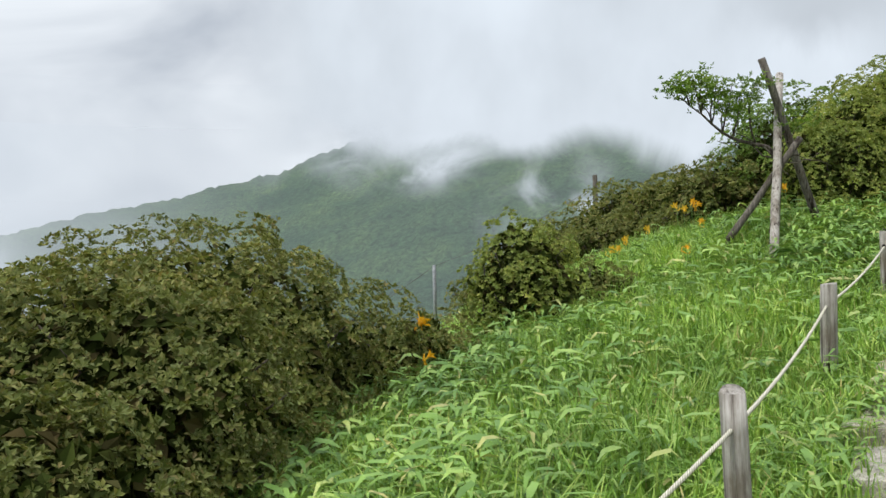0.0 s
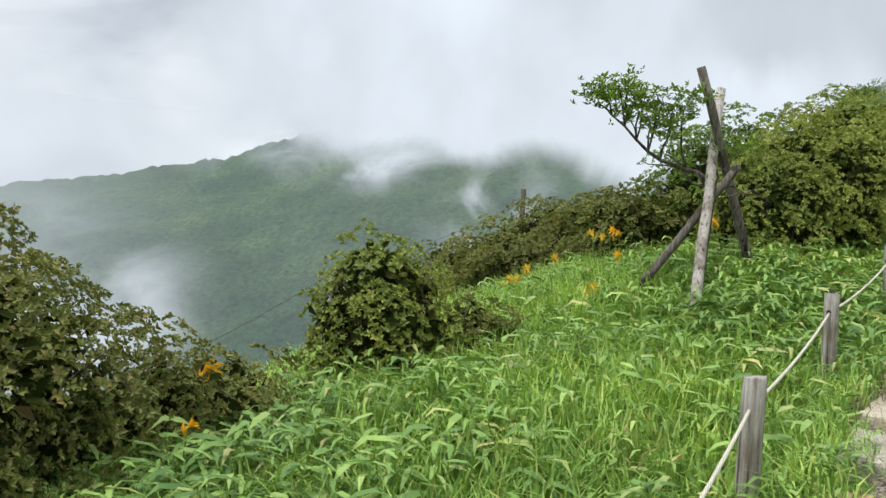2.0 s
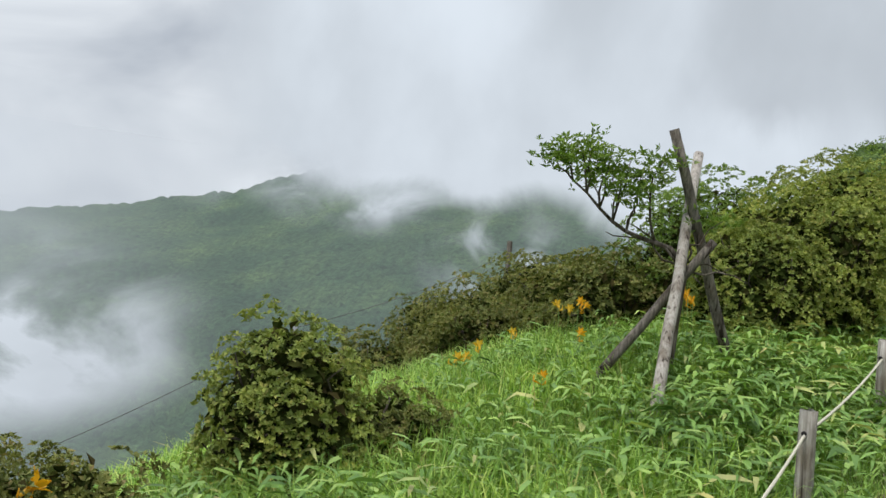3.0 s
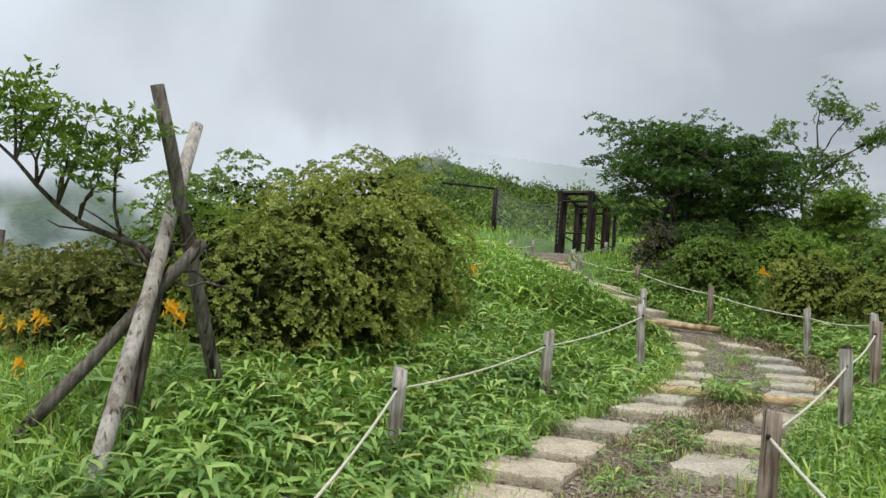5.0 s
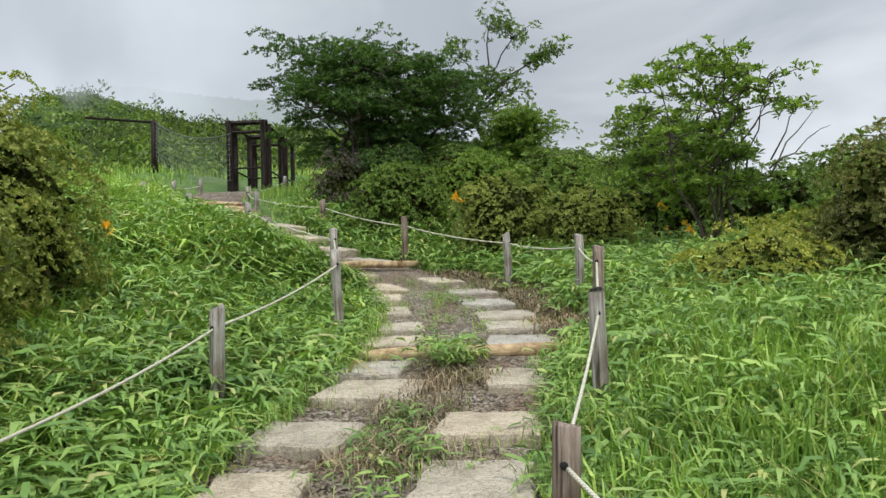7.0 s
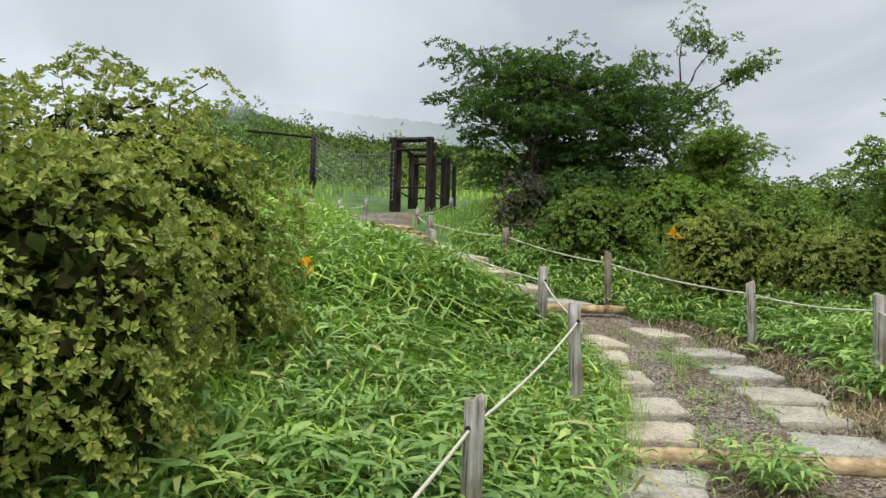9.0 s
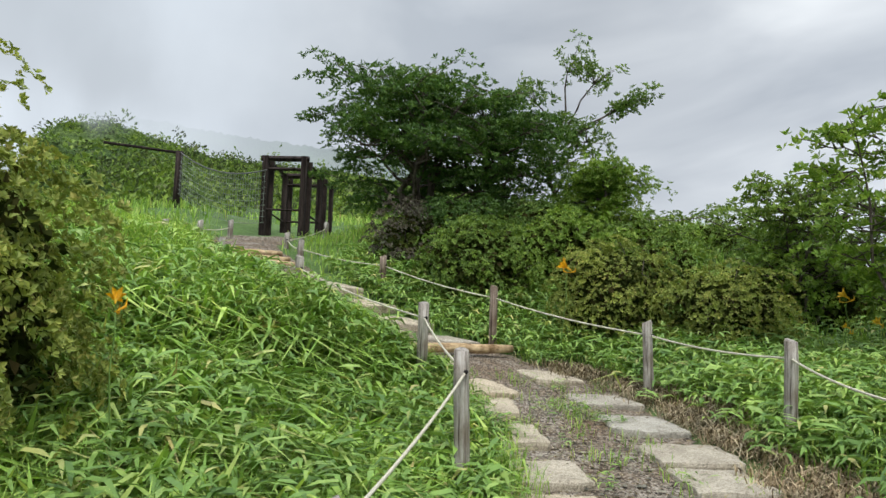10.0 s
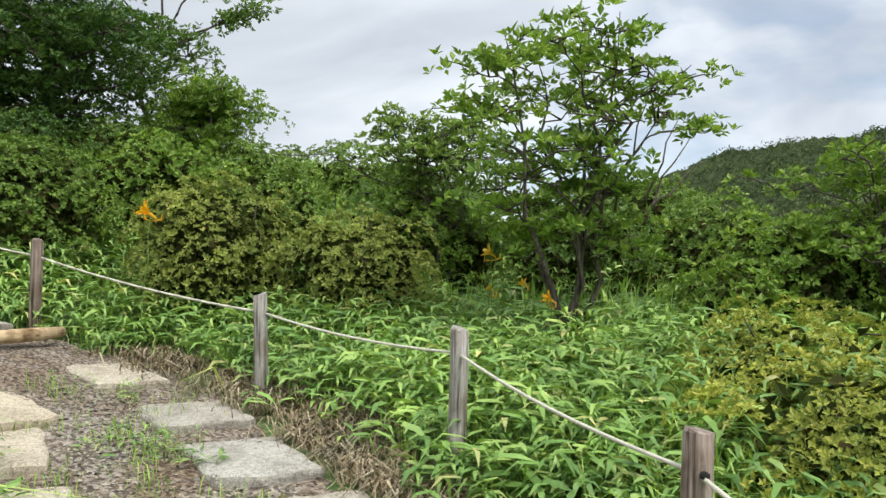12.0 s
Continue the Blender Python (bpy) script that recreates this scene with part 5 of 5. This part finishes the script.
blades("grass", r_, rng_, 0.34, 0.018, "green grass between the shrubs", off=d_)

r_, d_ = scatter(rng_, 9000, 0.2, 4.5, 0.8, 4.5)
blades("grass", r_, rng_, 0.36, 0.012, "bright green meadow grass behind", off=d_)
r_, d_ = scatter(rng_, 12000, 0.2, 6.5, -6.0, -0.8)
blades("grass", r_, rng_, 0.36, 0.012, "bright green meadow grass outside the rope", off=d_)
xy_ = np.stack([rng_.uniform(-12, 24, 26000), rng_.uniform(-8, 32, 26000)], 1)
_, d_, _ = on_path(xy_[:, 0], xy_[:, 1])
xy_ = xy_[np.abs(d_) > 1.5]
blades("grass", np.c_[xy_, land(xy_[:, 0], xy_[:, 1])], rng_, 0.34, 0.03, "rough green grass all over the hillside")
r_, d_ = scatter(rng_, 1300, 3.2, 12.5, 0.8, 4.6)
sasa("bamboo_grass", r_, rng_, 0.17, 0.34, "dwarf bamboo with long green leaves on the slope", off=d_)
r_, d_ = scatter(rng_, 2600, 2.5, 8.0, 2.0, 4.8)
sasa("bamboo_grass", r_, rng_, 0.19, 0.36, "dwarf bamboo with long green leaves below the bush", off=d_)
r_, d_ = scatter(rng_, 2500, 10.5, 21.0, 0.8, 3.6)
sasa("bamboo_grass", r_, rng_, 0.2, 0.36, "dense dwarf bamboo on the bank beside the path", off=d_)
r_, d_ = scatter(rng_, 3000, 6.0, 14.5, -5.5, -0.85)
sasa("bamboo_grass", r_, rng_, 0.16, 0.32, "dwarf bamboo with long green leaves outside the rope", off=d_)
r_, d_ = scatter(rng_, 4800, 13.5, 22.0, -4.0, -0.85)
sasa("bamboo_grass", r_, rng_, 0.2, 0.34, "dense dwarf bamboo behind the fence", off=d_)

# weeds that have come up in the path and along its edges
def weeds(rng, n, s0, s1, d_mid, d_wide, clumps):
    cs, cd = rng.uniform(s0, s1, clumps), d_mid + rng.normal(0, d_wide, clumps)
    k = rng.integers(0, clumps, n)
    s, d = cs[k] + rng.normal(0, 0.09, n), cd[k] + rng.normal(0, 0.07, n)
    i = np.clip(np.searchsorted(ALONG, s), 0, len(ALONG) - 1)
    x, y = LINE[i, 0] - AHEAD[i, 1] * d, LINE[i, 1] + AHEAD[i, 0] * d
    return np.stack([x, y, land(x, y) + 0.01], 1)


sasa("path_weeds", weeds(rng_, 150, 9.6, 14.4, 0.02, 0.09, 18), rng_, 0.1, 0.11, "small green weeds growing in the middle of the path", 5)
sasa("path_weeds", weeds(rng_, 46, 13.75, 14.3, 0.02, 0.12, 6), rng_, 0.15, 0.2, "leafy weeds growing in front of the step log", 6)
sasa("path_weeds", weeds(rng_, 80, 14.5, 18.6, 0.0, 0.2, 16), rng_, 0.08, 0.08, "small green weeds growing in the grit of the path", 4)
sasa("path_weeds", weeds(rng_, 420, 6.0, 18.5, 0.76, 0.05, 60), rng_, 0.11, 0.14, "small green weeds along the path's edge", 5)
sasa("path_weeds", weeds(rng_, 240, 8.5, 14.4, -0.80, 0.06, 36), rng_, 0.11, 0.14, "small green weeds along the path's edge", 5)
blades("path_grass", weeds(rng_, 1500, 9.0, 18.5, 0.0, 0.22, 70), rng_, 0.1, 0.005, "thin grass tufts in the path")
blades("path_grass", weeds(rng_, 3500, 4.0, 18.5, 0.74, 0.05, 90), rng_, 0.16, 0.006, "thin grass tufts along the path's edge")
blades("path_grass", weeds(rng_, 2000, 8.0, 14.4, -0.8, 0.06, 50), rng_, 0.16, 0.006, "thin grass tufts along the path's edge")
# straw lying at the edges and in the middle
blades("dry_straw", weeds(rng_, 3600, 8.6, 14.4, 0.0, 0.12, 60), rng_, 0.14, 0.005, "brown dry straw lying in the path", M_LITTER, 1.3)
blades("dry_straw", weeds(rng_, 4200, 14.5, 18.2, -1.02, 0.14, 60), rng_, 0.13, 0.009, "brown dry straw at the path's edge", M_LITTER, 1.2)


# ---- slabs, logs and litter of the path ----
def slab_mesh(w, l, h, seed):
    """A hewn stone slab with uneven rounded edges; its top at z = 0."""
    rng = np.random.default_rng(seed)
    bm = bmesh.new()
    cor = [np.array([sx * l / 2 * rng.uniform(0.9, 1.03), sy * w / 2 * rng.uniform(0.88, 1.03)]) for sx, sy in ((1, 1), (-1, 1), (-1, -1), (1, -1))]
    pts = []
    for k in range(4):
        a, b = cor[k], cor[(k + 1) % 4]
        nr = np.array([-(b - a)[1], (b - a)[0]]) / np.linalg.norm(b - a)
        for t in (0.04, 0.22, 0.42, 0.6, 0.8, 0.96):
            pts.append(tuple(a + (b - a) * t + nr * rng.normal(0, 0.011)))
    n = len(pts)
    rings = [(0.6, 0.003), (0.92, 0.0), (0.985, -0.008), (1.0, -0.026), (0.985, -h)]
    vs = [[bm.verts.new((x * f * rng.uniform(0.992, 1.008), y * f * rng.uniform(0.992, 1.008), z + (rng.uniform(-0.005, 0.005) if z > -0.05 else 0))) for x, y in pts] for f, z in rings]
    mid = bm.verts.new((0, 0, 0.004))
    for k in range(n):
        m = (k + 1) % n
        bm.faces.new((vs[0][k], vs[0][m], mid))
        for r in range(len(rings) - 1):
            bm.faces.new((vs[r][m], vs[r][k], vs[r + 1][k], vs[r + 1][m]))
    bmesh.ops.recalc_face_normals(bm, faces=bm.faces)
    me = bpy.data.meshes.new("slab")
    bm.to_mesh(me)
    bm.free()
    me.materials.append(M_STONE)
    return me


def slab(x, y, w, l, angle, rise, seed):
    """w across the path, l along it; angle: the way of its length."""
    ob = part("slab", slab_mesh(w, l, 0.16, seed), PATH_GROUND)
    z = land1(x, y)
    e = 0.2
    gx, gy = (land1(x + e, y) - land1(x - e, y)) / (2 * e), (land1(x, y + e) - land1(x, y - e)) / (2 * e)
    q = Vector((0, 0, 1)).rotation_difference(Vector((-gx * 0.45, -gy * 0.45, 1)))
    ob.matrix_world = Matrix.Translation((x, y, z + rise)) @ q.to_matrix().to_4x4() @ Matrix.Rotation(angle, 4, "Z")
    return ob


# slabs that stand out: middle x, y, across, along, degrees
SLABS = [(3.56, 8.27, 0.42, 0.58, 46), (4.13, 8.79, 0.54, 0.52, 40), (4.9, 9.24, 0.62, 0.58, 36), (4.83, 8.19, 0.54, 0.52, 40), (5.67, 8.69, 0.5, 0.58, 38), (4.24, 7.7, 0.52, 0.6, 44),
         (7.12, 12.0, 0.42, 0.64, 53), (6.71, 11.37, 0.42, 0.6, 50), (7.7, 11.07, 0.52, 0.62, 52), (7.28, 10.43, 0.55, 0.55, 48), (8.1, 11.7, 0.52, 0.52, 55), (8.4, 12.55, 0.46, 0.66, 66), (7.5, 13.95, 0.55, 0.6, 100)]
taken_ = []
for n_, (sx, sy, sw, sl, sa) in enumerate(SLABS):
    slab(sx, sy, sw, sl, radians(sa), 0.062 if sx < 6.2 else 0.047, 200 + n_)
    taken_.append((sx, sy))
rng_ = np.random.default_rng(7)
LOGS = [7.75, 14.36, 18.75, 21.9, 22.25, 22.7]
for side_ in (1, -1):
    s_ = 0.6
    while s_ < 21.3:
        ln_ = float(rng_.uniform(0.42, 0.6))
        off_ = side_ * float(rng_.uniform(0.46, 0.52))
        px, py, ah_ = place_on(s_ + ln_ / 2, off_)
        w_s = float(rng_.uniform(0.46, 0.56))
        clear_ = all(math.hypot(px - a, py - b) > 0.52 for a, b in taken_) and all(abs(s_ + ln_ / 2 - q) > ln_ / 2 + 0.08 for q in LOGS)
        if clear_:
            slab(px, py, w_s, ln_, math.atan2(ah_[1], ah_[0]) + float(rng_.normal(0, 0.05)), 0.06 if s_ < 14.2 else 0.047, 300 + int(s_ * 10) + (500 if side_ > 0 else 0))
            taken_.append((px, py))
        s_ += (ln_ + 0.07) if clear_ else 0.12


def log_step(s, d0, d1, radius, seed):
    ax, ay, ah = place_on(s, d0)
    bx, by, _ = place_on(s, d1)
    log_between(ax, ay, bx, by, radius, seed)


def log_between(ax, ay, bx, by, radius, seed, level=None):
    rng = np.random.default_rng(seed)
    a = np.array([ax, ay, land1(ax, ay) + 0.055])
    b = np.array([bx, by, land1(bx, by) + 0.055])
    if level:
        a[2] = b[2] = level
    mid = (a + b) / 2
    line = np.array([a + (b - a) * t for t in np.linspace(0, 1, 8)]) - mid + rng.normal(0, 0.005, (8, 3))
    ob = new("step_log", tubes_mesh("step_log", [tube_arrays(line, radius * np.array([0.8, 1, 1, 1, 1, 1, 1, 0.8]), 12, 0.05, rng)], M_LOG))
    ob.location = mid
    tagged(ob, "pale worn log laid across the path as a step", "log", "step logs")


for n_, q in enumerate(LOGS):
    if q == 18.75:
        continue
    log_step(q, 0.95 if q < 19 else 0.42, -0.98 if q < 19 else -0.42, 0.055 if q < 19 else 0.04, 400 + n_)
log_between(6.95, 13.28, 8.62, 13.22, 0.046, 450, 2.37)


def litter():
    rng = np.random.default_rng(21)
    n = 11000
    s, d = rng.uniform(0.5, 18, n), rng.normal(0, 0.42, n)
    i = np.clip(np.searchsorted(ALONG, s), 0, len(ALONG) - 1)
    x, y = LINE[i, 0] - AHEAD[i, 1] * d, LINE[i, 1] + AHEAD[i, 0] * d
    p = np.stack([x, y, land(x, y) + 0.026 + 0.012 * rng.random(n)], 1)
    way = np.stack([rng.normal(size=n), rng.normal(size=n), rng.normal(0, 0.12, n)], 1)
    face = np.array([0, 0, 1.0]) + rng.normal(0, 0.25, (n, 3))
    ln = rng.uniform(0.012, 0.045, n)
    tagged(new("leaf_litter", leaves_mesh("leaf_litter", p, way, face, ln, ln * rng.uniform(0.15, 0.4, n), M_LITTER)), "dry brown leaves and stems strewn on the path", "litter", kind="stuff")
    n = 5000
    s, d = rng.uniform(0.5, 18, n), rng.normal(0, 0.36, n)
    i = np.clip(np.searchsorted(ALONG, s), 0, len(ALONG) - 1)
    x, y = LINE[i, 0] - AHEAD[i, 1] * d, LINE[i, 1] + AHEAD[i, 0] * d
    c = np.stack([x, y, land(x, y) + 0.02], 1)
    r = rng.uniform(0.006, 0.02, n)[:, None, None]
    o = np.array([[1, 0, 0], [0, 1, 0], [-1, 0, 0], [0, -1, 0], [0, 0, 0.7], [0, 0, -0.7]], float)[None] * r * rng.uniform(0.6, 1.3, (n, 6, 1))
    v = (c[:, None] + o).reshape(-1, 3)
    f = np.array([[0, 1, 4], [1, 2, 4], [2, 3, 4], [3, 0, 4]])
    fs = (np.arange(n)[:, None, None] * 6 + f[None]).reshape(-1, 3)
    tagged(new("pebbles", mesh_of("pebbles", v, fs, M_PEBBLE)), "small grey pebbles in the grit of the path", "pebbles", kind="stuff")


litter()

# dry stems and brown litter along both edges of the slabs
blades("dry_straw", weeds(rng_, 2200, 8.5, 18.5, -0.84, 0.08, 90), rng_, 0.13, 0.005, "brown dry straw at the path's edge", M_LITTER, 1.3)
blades("dry_straw", weeds(rng_, 1800, 8.5, 18.5, 0.8, 0.06, 80), rng_, 0.13, 0.005, "brown dry straw at the path's edge", M_LITTER, 1.3)
